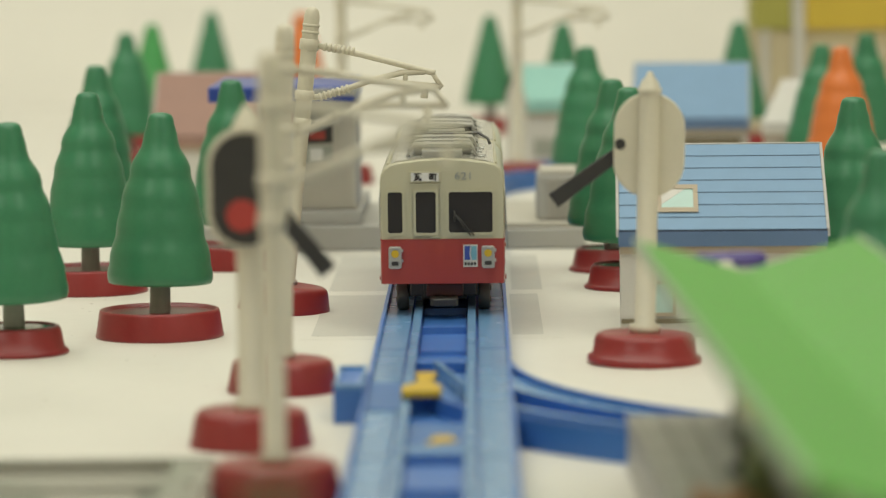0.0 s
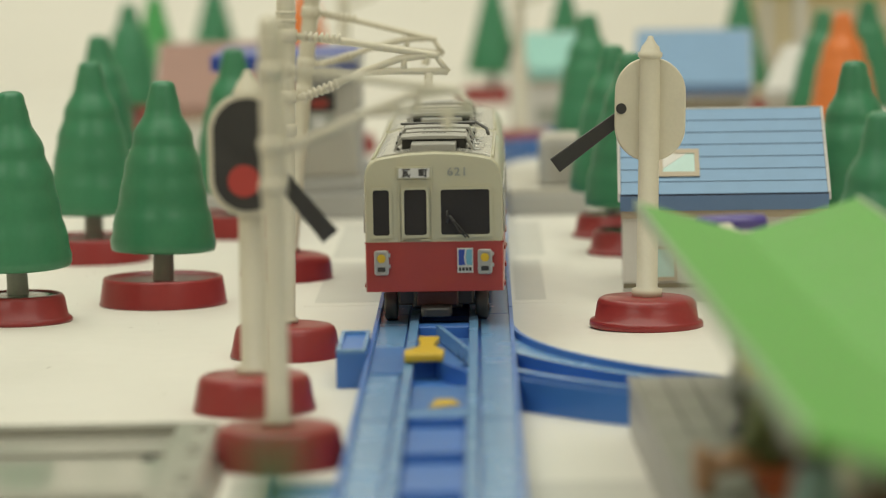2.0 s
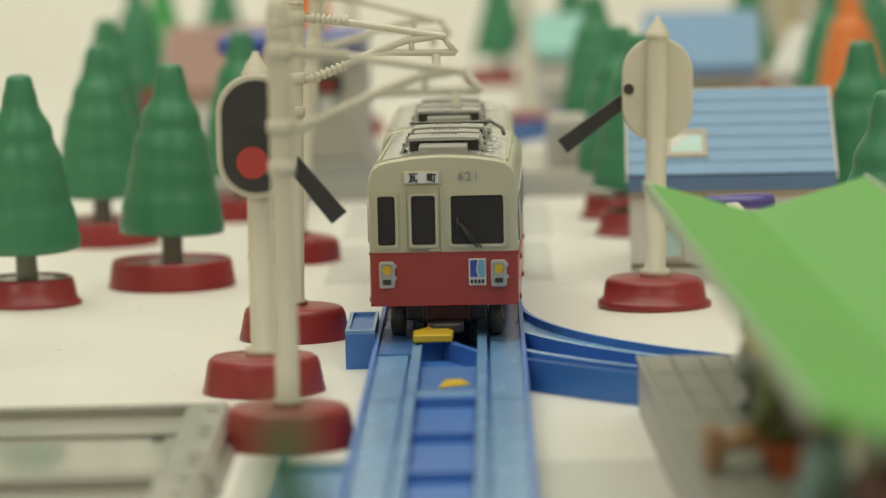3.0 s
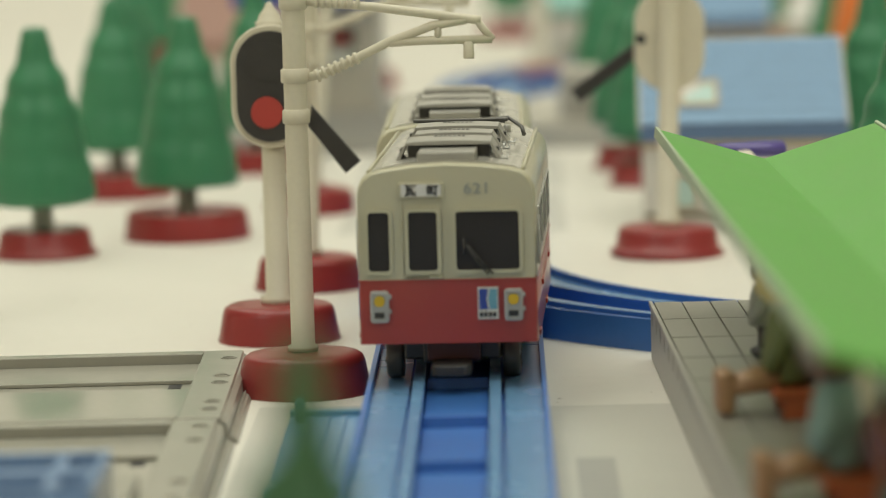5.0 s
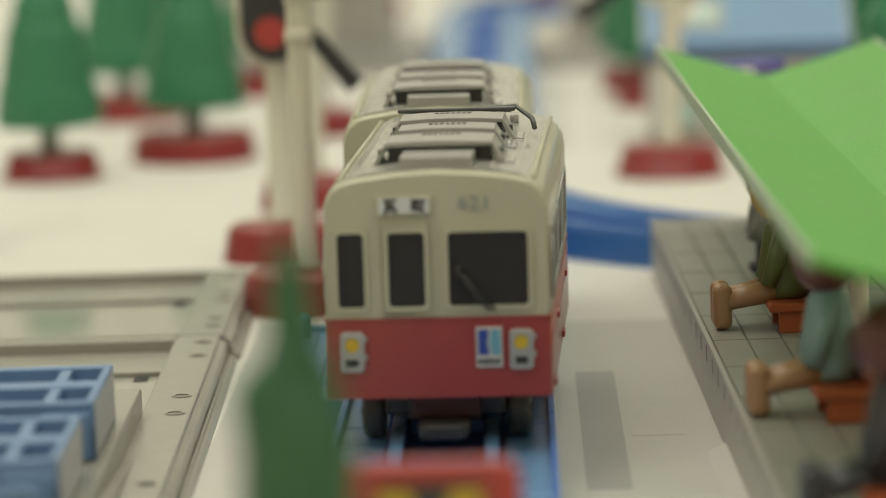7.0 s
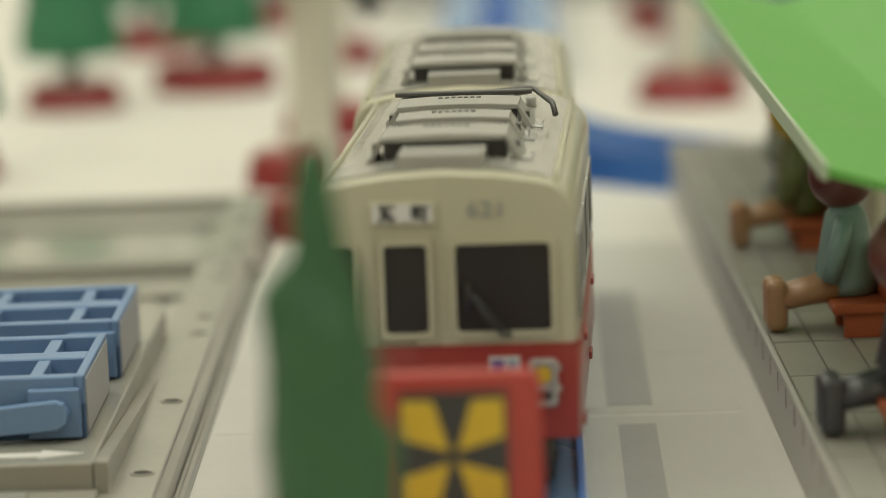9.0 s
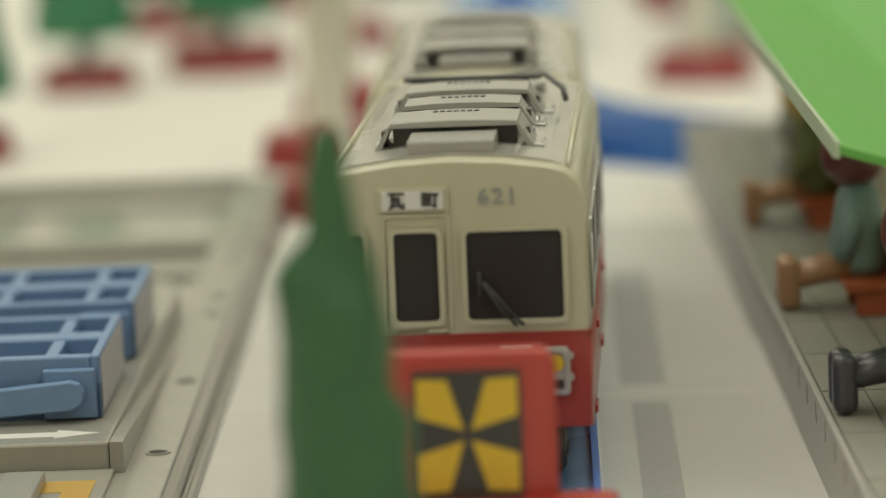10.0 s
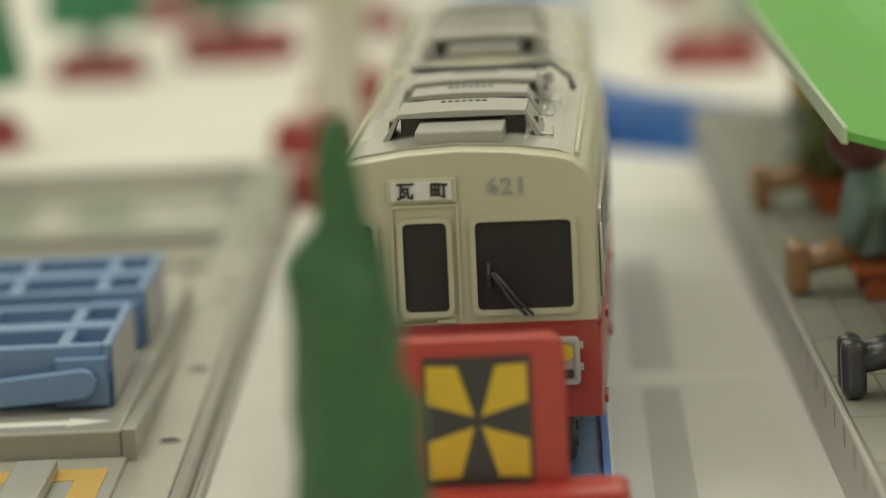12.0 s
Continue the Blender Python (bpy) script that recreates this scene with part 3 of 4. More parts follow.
def side_window(parent, s, y0, y1, z0, z1):
    w = part("window", frame_ring(B(), rrect(y0 - .6, y1 + .6, z0 - .6, z1 + .6, 1.0), rrect(y0, y1, z0, z1, .6), s * 19.9, s * 20.4, "x"), M_CHROME, parent)
    part("pane", prism(B(), rrect(y0 - .1, y1 + .1, z0 - .1, z1 + .1, .6), s * 19.8, s * 20.1, "x"), M_GLASS, w)
    return w


def headlight(parent, cx):
    h = part("headlight", prism(B(), rrect(cx - 2.1, cx + 2.1, 21.2, 28.4, .8), -.55, .2, "y", bevel=.15), M_CHROME, parent, "silver headlight housing")
    part("housing_rim", frame_ring(B(), rrect(cx - 1.75, cx + 1.75, 21.6, 28.0, .6), rrect(cx - 1.45, cx + 1.45, 21.9, 27.7, .5), -.8, -.5, "y"), M_CHROME, h)
    part("lens", tube(B(), [(cx, -.75, 26.1), (cx, -.5, 26.1)], 1.25, 20), M_YELLOW, h, "yellow round lamp lens")
    part("tail_lamp", prism(B(), rrect(cx - 1.1, cx + 1.1, 22.3, 23.6, .3), -.72, -.5, "y"), M_BLACK, h)
    for z in (23.8, 27.0):
        part("hinge", box(B(), cx + 1.9, cx + 2.6, -.4, .1, z - .5, z + .5, bevel=.1), M_CHROME, h)


def roof_unit(parent, y0, y1, hw, z0, h, vents=True):
    """A cooler on the roof: a pale lid that overhangs a core coloured dark for the shade there, on splayed side legs.
    """
    zt = z0 + h
    lid = [(hw, zt - .9), (hw - .2, zt - .15), (hw * .5, zt + .12), (0, zt + .2), (-hw * .5, zt + .12), (-hw + .2, zt - .15), (-hw, zt - .9)]
    u = part("roof_unit", prism(B(), lid, y0, y1, "y", bevel=.12), M_ROOFGEAR, parent)
    # the core's dark colour paints the shade below the lid
    part("unit_core", box(B(), -hw + .5, hw - .5, y0 + 1.3, y1 - .2, z0 - .8, zt - .85), M_GEARDARK, u, "recessed unit core coloured dark for the shade under the lid")
    bm = B()
    for s in (-1, 1):
        prism(bm, [(s * (hw - .3), zt - .9), (s * hw, zt - .6), (s * (hw + 2.2), z0 - .6), (s * (hw + 1.2), z0 - .6)], y0 + .2, y1 - .2, "y")
    part("side_leg", bm, M_ROOFGEAR, u)
    for s in (-1, 1):
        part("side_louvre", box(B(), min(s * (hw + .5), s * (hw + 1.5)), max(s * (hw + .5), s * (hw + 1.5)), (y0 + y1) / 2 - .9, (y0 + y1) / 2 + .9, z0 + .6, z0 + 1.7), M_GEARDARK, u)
    part("foot_wire", tube(B(), [(hw + 2.0, y0 + .3, z0 - .3), (hw + 3.6, y0 + .3, z0 - .45), (hw + 3.6, y0 + 3.2, z0 - .2)], .22, 6), M_CHROME, u)
    if vents:
        for k in range(7):
            part("vent", box(B(), -3.6 + k * 1.05, -2.9 + k * 1.05, y1 - 2.0, y1 - 1.1, zt + .05, zt + .3), M_GEARDARK, u)
    return u


def coach(y, length, front):
    label = "cream and red toy tram coach running on blue track" if front else "cream and red trailing toy tram coach"
    c = thing("train_coach", 0, y, label, "toy train", "train coaches", long=True)
    lower = part("lower_body", coach_shell(B(), coach_section(16.3, 30.6), 0, length, .5), M_COACHRED, c, "red lower coach body")
    upper = part("upper_body", coach_shell(B(), coach_section(30.6, 57), 0, length, .5), M_CREAM, c, "cream upper coach body")
    part("waist_line", box(B(), -20.12, 20.12, -.12, length + .1, 30.35, 30.7), M_COACHRED, lower)
    # roof skin, inset from the cream edge
    sec = [(16.6, 54.8), (14.4, 55.65), (8, 56.55), (0, 56.95), (-8, 56.55), (-14.4, 55.65), (-16.6, 54.8), (-16.6, 54), (16.6, 54)]
    roof = part("roof", prism(B(), sec, 1.7, length - 1.2, "y"), M_ROOF, c, "glossy grey coach roof")
    for s in (-1, 1):
        part("gutter", tube(B(), [(s * 17.3, 1.5, 54.75), (s * 17.3, length - 1, 54.75)], .45, 8), M_CREAM, roof)
    if front:
        part("front_step", box(B(), -6.4, 6.6, 2.4, 10.0, 55.8, 58.7, bevel=.3), M_ROOFGEAR, roof)
        roof_unit(roof, 8.0, 15.5, 9.8, 56.6, 3.6)
        roof_unit(roof, 20.6, 26.0, 9.2, 56.6, 3.4)
        roof_unit(roof, 29.0, 35.5, 10.0, 56.6, 3.6)
        # folded pantograph
        p = part("pantograph", tube(B(), [(-10.5, 40.5, 58.8), (11.5, 40.5, 60.2), (15.0, 36.0, 58.6), (15.6, 33.5, 57.2)], .5, 8), M_GEARDARK, roof, "dark folded pantograph")
        part("pan_head", box(B(), -11.5, 11.5, 38.6, 39.8, 59.6, 60.4, bevel=.2), M_GEARDARK, p)
        part("pan_head", box(B(), -10.5, 10.5, 42.6, 43.6, 58.6, 59.3, bevel=.2), M_GEARDARK, p)
        for x in (-9, 9):
            part("pan_arm", tube(B(), [(x, 36, 57.2), (x, 39.5, 59.8), (x * .8, 45, 58)], .45, 8), M_GEARDARK, p)
            part("insulator", lathe(B(), [(.9, 55.6), (.9, 57.6), (.5, 57.8), (0, 57.8)], 12, x, 36), M_ROOFGEAR, p)
            part("insulator", lathe(B(), [(.9, 55.6), (.9, 57.6), (.5, 57.8), (0, 57.8)], 12, x * 1.2, 45), M_ROOFGEAR, p)
        for x, y0_ in ((-11.5, 9), (-11.0, 23), (11.4, 13), (11.6, 22), (-12, 32)):
            part("roof_pipe", tube(B(), [(x, y0_, 55.7), (x, y0_ + .4, 56.9), (x, y0_ + 3.4, 56.9), (x, y0_ + 3.8, 55.7)], .28, 6), M_CHROME, roof)
    else:
        roof_unit(roof, 5.5, 13.0, 9.6, 56.6, 3.6)
        roof_unit(roof, 19.0, 26.0, 9.2, 56.6, 3.4)
        roof_unit(roof, 34.0, 41.0, 9.2, 56.6, 3.4)
        part("front_step", box(B(), -6.4, 6.6, 2.0, 7.5, 55.8, 58.7, bevel=.3), M_ROOFGEAR, roof)
    if front:
        window(upper, 2.1, 16.15, 32.7, 45.8, "windscreen")
        door = part("cab_door", frame_ring(B(), rrect(-10.2, -.2, 31.2, 48.6, .8), rrect(-9.8, -.6, 31.2, 48.2, .6), -.22, .2, "y"), M_CREAM, upper)
        window(upper, -8.5, -2.05, 32.7, 45.9)
        window(upper, -17.5, -12.8, 32.7, 45.9)
        part("door_foot", box(B(), -4.0, -1.2, -.35, .1, 31.0, 31.5, bevel=.1), M_CREAM, door)
        # wipers
        for dx in (0, 1.0):
            part("wiper", tube(B(), [(4.3 + dx * .4, -.75, 38.4), (7.2 + dx, -.85, 34.0), (9.2 + dx, -.7, 31.9)], .24, 6), M_BLACK, upper)
        part("wiper_post", tube(B(), [(3.9, -.6, 39.8), (3.9, -.6, 36.2)], .3, 6), M_BLACK, upper)
        # destination board with its two characters
        sign = part("destination_board", prism(B(), rrect(-10.6, -.3, 49.0, 52.5, .5), -.35, .1, "y", bevel=.1), M_CREAM, upper)
        part("board_face", box(B(), -9.9, -1.0, -.5, -.3, 49.4, 52.1), M_WHITEP, sign, "white destination blind")
        part("lettering", strokes(B(), KAWARA, -8.8, 49.7, 2.1, -.62, -.48, .34), M_BLACK, sign, "black characters 瓦")
        part("lettering", strokes(B(), MACHI, -3.9, 49.7, 2.1, -.62, -.48, .34), M_BLACK, sign, "black characters 町")
        me = text_mesh("621", 0.0034, 0.00016)
        me.materials.append(M_NUMBER)
        num = new("fleet_number", me)
        num.parent = upper
        num.matrix_basis = pose(0.0040, -0.0001, 0.0498, 90)
        num.scale = (1.08, 1, 1)
        headlight(lower, -17.0 + 1.7)
        headlight(lower, 14.6)
        # maker's mark as plain shapes
        mark = part("company_mark", box(B(), 6.6, 11.2, -.3, .1, 21.6, 28.8, bevel=.1), M_WHITEP, lower, "white plate with blue shapes")
        part("mark_shape", prism(B(), [(7.0, 23.9), (8.9, 23.9), (8.5, 26.0), (8.9, 28.4), (7.0, 28.4)], -.42, -.28, "y"), M_BLUEP, mark)
        part("mark_shape", prism(B(), [(9.4, 23.9), (10.9, 23.9), (10.9, 28.4), (9.4, 28.4), (9.0, 26.1)], -.42, -.28, "y"), M_TEALP, mark)
        for k in range(4):
            part("mark_bar", box(B(), 7.0 + k, 7.7 + k, -.42, -.28, 22.2, 23.2), M_BLACK, mark)
    for s in (-1, 1):
        n = 3
        for k in range(n):
            y0_ = 5 + k * (length - 10) / n
            side_window(upper, s, y0_ + 1, y0_ + (length - 10) / n - 2, 34.5, 45.5)
        part("door_rail", tube(B(), [(s * 20.3, 3.2, 33), (s * 20.3, 3.2, 44)], .3, 6), M_CHROME, upper)
        for k in range(4):
            part("side_step", box(B(), min(s * 19.9, s * 20.5), max(s * 19.9, s * 20.5), 3 + k * 14, 6 + k * 14, 17 + (k % 2) * 8, 18.2 + (k % 2) * 8, bevel=.15), M_COACHRED, lower)
    under = part("underframe", box(B(), -11, 11, 6, length - 4, 11.0, 16.6, bevel=.6), M_BLACK, c, "black underframe")
    part("motor_box", box(B(), -6.5, 6.5, 4.5, 9, 10.6, 16.4, bevel=.5), M_BLACK, under)
    part("battery_cover", box(B(), -7.5, 7.5, 14, length - 16, 8.2, 12, bevel=.5), M_GEARDARK, under)
    part("coupler_bracket", box(B(), -5.5, 6.5, 4.0, 6.5, 11.2, 15.6, bevel=.5), M_MAROON, under, "dark maroon coupler bracket")
    hook = rrect(-4.2, 4.8, -1.2, 4.6, 1.6, 4)
    part("front_hook", prism(B(), hook, 9.0, 11.6, "z", bevel=.4), M_BLACK, under, "black rounded coupler hook")
    part("hook_stem", box(B(), -1.6, 2.2, 3.0, 10, 9.6, 11.4, bevel=.3), M_BLACK, under)
    wheels = []
    for y_ in (9.5, length - 11):
        part("axle", tube(B(), [(-14.5, y_, 11.2), (14.5, y_, 11.2)], .8, 10), M_CHROME, under)
        for s in (-1, 1):
            bm = B()
            tube(bm, [(s * 11.4, 0, 0), (s * 12.2, 0, 0), (s * 14.6, 0, 0), (s * 15.2, 0, 0)], 5.2, 24, radii=[5.0, 5.2, 5.2, 4.6])
            for k in range(4):
                a = k * math.pi / 2
                tube(bm, [(s * 15.1, 2.6 * math.cos(a), 2.6 * math.sin(a)), (s * 15.5, 2.6 * math.cos(a), 2.6 * math.sin(a))], .7, 8)
            w = part("wheel", bm, M_GEARDARK, None, "dark plastic wheel")
            w.parent = c
            w.matrix_basis = at(0, y_ * LONG, 11.2)
            wheels.append((w, y_))
    part("coupler", box(B(), -2.2, 2.2, length - 1, length + 5.2, 11, 13, bevel=.4), M_BLACK, under)
    return c, wheels


FRONT, FRONT_WHEELS = coach(608, 57, True)
REAR, REAR_WHEELS = coach(668, 60, False)
FOCUS = new("focus_point")
FOCUS.empty_display_size = 0.002
FOCUS.parent = FRONT
cam.data.dof.focus_object = FOCUS

# ---- paper house with blue roof ----
def card_house(x0, x1, y0, depth, eave, ridge, roofmat, planks, label, skylight=False, front="plain", turn=0.0):
    h = thing("paper_house", (x0 + x1) / 2, y0, label, "paper house", "paper houses", turn=turn, long=True)
    w = (x1 - x0) / 2
    yr = depth / 2
    gable = [(0.8, 0), (depth - .8, 0), (depth - .8, eave - 1), (yr, ridge - 1.5), (.8, eave - 1)]
    for s in (-1, 1):
        part("gable_wall", prism(B(), gable, s * (w - 1.2), s * (w - .6), "x"), M_CARD, h)
        rim = part("gable_rim", prism(B(), [(-.9, eave - 2), (-.2, eave + .6), (yr, ridge + .5), (yr, ridge - .4), (.2, eave - 2)], s * (w - .2), s * (w + .7), "x"), M_CARDEDGE, h)
    part("front_wall", box(B(), -w + .7, w - .7, .3, 1.0, 0, eave - .5), M_CARD, h)
    part("back_wall", box(B(), -w + .7, w - .7, depth - 1, depth - .4, 0, eave - .5), M_CARD, h)
    slope = math.degrees(math.atan2(ridge - eave, yr))
    L = math.hypot(ridge - eave, yr)
    roof = part("roof", prism(B(), [(-.6, eave), (yr, ridge), (depth + .6, eave), (depth + .6, eave - .5), (yr, ridge - .6), (-.6, eave - .5)], -w, w, "x"), M_LINE, h, "printed card roof")
    for k in range(planks):
        bm = box(B(), -w + .35, w - .35, k * L / planks + .22, (k + 1) * L / planks - .1, .02, .28)
        bm.transform(Matrix.Translation((0, -.6, eave)) @ Matrix.Rotation(radians(slope), 4, "X"))
        part("plank", bm, roofmat, roof)
    part("eave_board", box(B(), -w, w, -1.0, -.5, eave - 5.0, eave - .3), M_EAVE if roofmat == M_ROOFBLUE else roofmat, roof)
    part("ridge_fold", tube(B(), [(-w, yr, ridge + .1), (w, yr, ridge + .2)], .4, 8), M_CARDEDGE, roof)
    part("soffit", box(B(), -w + .3, w - .3, -.45, .25, eave - 7.4, eave - 5.1), M_TAN, h)
    if skylight:
        tr = Matrix.Translation((0, -.6, eave)) @ Matrix.Rotation(radians(slope), 4, "X")
        fr = frame_ring(B(), [(-21, 6.6), (-7.5, 6.6), (-7.5, 17), (-21, 17)], [(-19.2, 8.3), (-9, 8.3), (-9, 15.4), (-19.2, 15.4)], .3, .7, "z")
        fr.transform(tr)
        sk = part("skylight", fr, M_TAN, roof, "tan skylight frame")
        pn = box(B(), -19.4, -8.8, 8.1, 15.6, .3, .45)
        pn.transform(tr)
        part("pane", pn, M_PANE, sk, "pale teal pane")
        gl = prism(B(), [(-19.2, 9.5), (-19.2, 15.4), (-11.5, 15.4)], .46, .52, "z")
        gl.transform(tr)
        part("pane_glint", gl, M_CARD, sk)
    # printed openings
    if front == "plain":
        for x in (-w + 7, -2, w - 16):
            wn = part("window", frame_ring(B(), rrect(x, x + 11, 7, 18, .4), rrect(x + 1, x + 10, 8, 17, .3), -.15, .35, "y"), M_TAN, h)
            part("pane", box(B(), x + .9, x + 10.1, .05, .4, 7.9, 17.1), M_PANE, wn)
        part("sill_band", box(B(), -w + .8, w - .8, -.1, .4, 4.6, 6.0), M_OLIVE, h)
    elif front == "garage":
        part("garage_door", box(B(), -w + 8, w - 4, -.1, .4, .5, eave - 9), M_OLIVE, h, "olive printed shop front")
    else:
        for x in (-w + 4, w - 14):
            wn = part("window", frame_ring(B(), rrect(x, x + 10, 8, 17, .4), rrect(x + 1, x + 9, 9, 16, .3), -.15, .35, "y"), M_GREYP, h)
            part("pane", box(B(), x + .9, x + 9.1, .05, .4, 8.9, 16.1), M_GREYP, wn)
    return h


card_house(55.2, 121.2, 598, 44, 34.2, 58.6, M_ROOFBLUE, 7, "white paper house with blue plank-printed roof and skylight", skylight=True, turn=-2.0)
card_house(88, 146, 944, 44, 31.5, 57.5, M_ROOFBLUE, 1, "white paper shop with plain blue roof and olive front", front="garage", turn=-4)
card_house(-152, -98, 946, 44, 25, 55, M_PINK, 1, "white paper house with pink-brown roof", front="small")
card_house(36, 78, 990, 40, 36, 54, M_MINT, 1, "white paper house with mint-green roof", front="small", turn=8)
card_house(150, 172, 930, 40, 30, 50, M_CARD, 1, "small white paper house with grey windows", front="small", turn=-20)


# ---- station halves beside the track ----
def station():
    t = thing("station_building", -60, 760, "grey plastic toy station with blue eave slab and wide platform", "toy station", long=True)
    part("plinth", box(B(), -42, 37.5, 0, 62, 0, 10.2, bevel=.6), M_STGREY, t)
    part("step", box(B(), -4, 24, 2, 60, 10.2, 16, bevel=.5), M_STGREY, t)
    part("tower", box(B(), -4, 21.8, 4, 40, 16, 60, bevel=.7), M_STATION, t)
    for k in range(7):
        part("panel_rib", box(B(), -1 + k * 3.1, -.4 + k * 3.1, 3.6, 4.2, 17, 33), M_STATION, t)
    op = part("opening", frame_ring(B(), rrect(-1.5, 13.5, 34, 52, .6), rrect(-.5, 12.5, 35, 51, .4), 3.4, 4.3, "y"), M_STATION, t)
    part("dark_pane", box(B(), -.6, 12.6, 3.75, 4.1, 43, 51.1), M_BLACK, op)
    part("lower_pane", box(B(), -.6, 12.6, 3.75, 4.1, 34.9, 42), M_GREYP, op)
    part("red_notice", box(B(), 3, 9.5, 3.5, 3.8, 44.5, 48), M_COACHRED, op)
    part("white_notice", box(B(), 3.2, 8.4, 3.5, 3.8, 35.8, 41), M_WHITEP, op)
    part("eave_slab", box(B(), -37, 22, -1, 44, 60, 66.5, bevel=.9), M_ROYAL, t, "royal blue eave slab")
    part("eave_trim", box(B(), -3, 22.4, -1.4, 44.4, 62.4, 65.6, bevel=.5), M_STGREY, t)
    part("column", box(B(), -34, -28, 8, 14, 10, 60.2, bevel=.4), M_STATION, t)
    t2 = thing("station_platform", 38, 760, "grey plastic platform slab with ribbed block beside track", "toy platform", long=True)
    part("slab", box(B(), -16.2, 16, 0, 62, 0, 8.4, bevel=.6), M_STGREY, t2)
    part("upper_slab", box(B(), -16.2, 15.2, 1, 60, 8.4, 10.6, bevel=.4), M_STATION, t2)
    part("block", box(B(), -3.6, 14.4, 6, 26, 10.6, 29, bevel=.8, taper=.6), M_STGREY, t2)
    part("block_cap", box(B(), -2, 13, 7, 25, 28.9, 30.6, bevel=.5), M_STATION, t2)
    for k in range(5):
        part("block_rib", box(B(), 1.5 + k * 2.2, 2.2 + k * 2.2, 5.6, 6.7, 12, 27), M_STATION, t2)


station()


# ---- platform with butterfly canopy ----
def platform():
    t = thing("toy_platform", 46.4, 453, "grey paved toy platform with pale side wall", "toy platform", turn=1.25, long=True)
    part("body", box(B(), 0, 62, -260, 0, 0, 13.9, bevel=.5), M_PAVESIDE, t)
    part("edge_lip", box(B(), -.35, .55, -260, .2, 13.2, 14.6, bevel=.25), M_PAVESIDE, t)
    for j in range(9):
        for k in range(16):
            x0 = .8 + j * 6.8
            bm = box(B(), x0, x0 + 6.6, -1 - k * 16.2 - 15.95, -1 - k * 16.2, 13.8, 14.5 + random.uniform(-.05, .05), taper=.12)
            part("paving_slab", bm, M_PAVE, t)
    for k in range(34):
        part("side_groove", box(B(), -.12, .1, -4 - k * 7.6, -3.6 - k * 7.6, 9.5, 13.0), M_PAVE, t)
    part("ramp_foot", prism(B(), [(-3.6, 0), (0.1, 0), (.1, 1.6)], -258, -118, "y"), M_SHEET, t)
    return t


platform()


def canopy():
    t = thing("platform_canopy", 48.4, 450, "bright green ribbed butterfly canopy over the toy platform", "platform canopy", turn=1.1, z=14.5, long=True)
    z = -14.5
    W, D = 53.0, 193.0
    n = 120
    def wing(xa, za, xb, zb):
        bm = B()
        rows = []
        for i in range(n * 2 + 1):
            y = -D * i / (2 * n)
            rib = .16 if i % 2 else 0
            rows.append([bm.verts.new((xa, y, za + rib)), bm.verts.new((xb, y, zb + rib)), bm.verts.new((xb, y, zb - 1.3)), bm.verts.new((xa, y, za - 1.3))])
        fs = []
        for a, b in zip(rows, rows[1:]):
            for k in range(4):
                fs.append(bm.faces.new((a[k], a[(k + 1) % 4], b[(k + 1) % 4], b[k])))
        fs += [bm.faces.new(rows[0]), bm.faces.new(rows[-1])]
        bmesh.ops.recalc_face_normals(bm, faces=fs)
        return bm
    part("track_wing", wing(.4, 57.0 + z, 26.0, 49.2 + z), M_CANOPY, t)
    part("far_wing", wing(26.0, 49.2 + z, W, 57.2 + z), M_CANOPY, t)
    part("edge_rim", prism(B(), [(-.5, 55.2 + z), (.5, 55.0 + z), (.6, 57.5 + z), (-.2, 57.7 + z)], -D, 0, "y", bevel=.2), M_CANEDGE, t, "pale green rim")
    part("edge_rim", prism(B(), [(W - .4, 55.4 + z), (W + .5, 55.6 + z), (W + .3, 57.9 + z), (W - .4, 57.7 + z)], -D, 0, "y", bevel=.2), M_CANEDGE, t, "pale green rim")
    for y in (-30, -100, -168):
        part("post", lathe(B(), [(2.6, 0), (2.4, 1), (1.8, 2), (1.8, 30), (2.0, 33.2)], 16, 27, y), M_IVORY, t)
    part("end_rod", tube(B(), [(20, 37, 30.6), (33, 39.5, 30.2), (37.6, 40, 30), (38.6, 40, 30)], 2.2, 16, radii=[1.8, 2.2, 2.2, 1.4]), M_PURPLE, t, "purple rounded rod behind canopy")
    part("rod_bracket", box(B(), 25.4, 28.6, -30, 39, 28.4, 30.6), M_IVORY, t)
    return t


canopy()


def bench(x, y):
    b = thing("toy_bench", x, y, "small orange plastic bench on the platform", "toy bench", "platform benches", z=14.5, turn=2)
    part("seat", box(B(), -1, 9, -8.5, 8.5, 4.2, 6.0, bevel=.5), M_BENCH, b)
    part("backrest", box(B(), 8, 10, -8.5, 8.5, 6, 15, bevel=.6), M_BENCH, b)
    for y_ in (-6.5, 6.5):
        part("leg", box(B(), 1, 8, y_ - 1, y_ + 1, 0, 4.3, bevel=.3), M_BENCH, b)


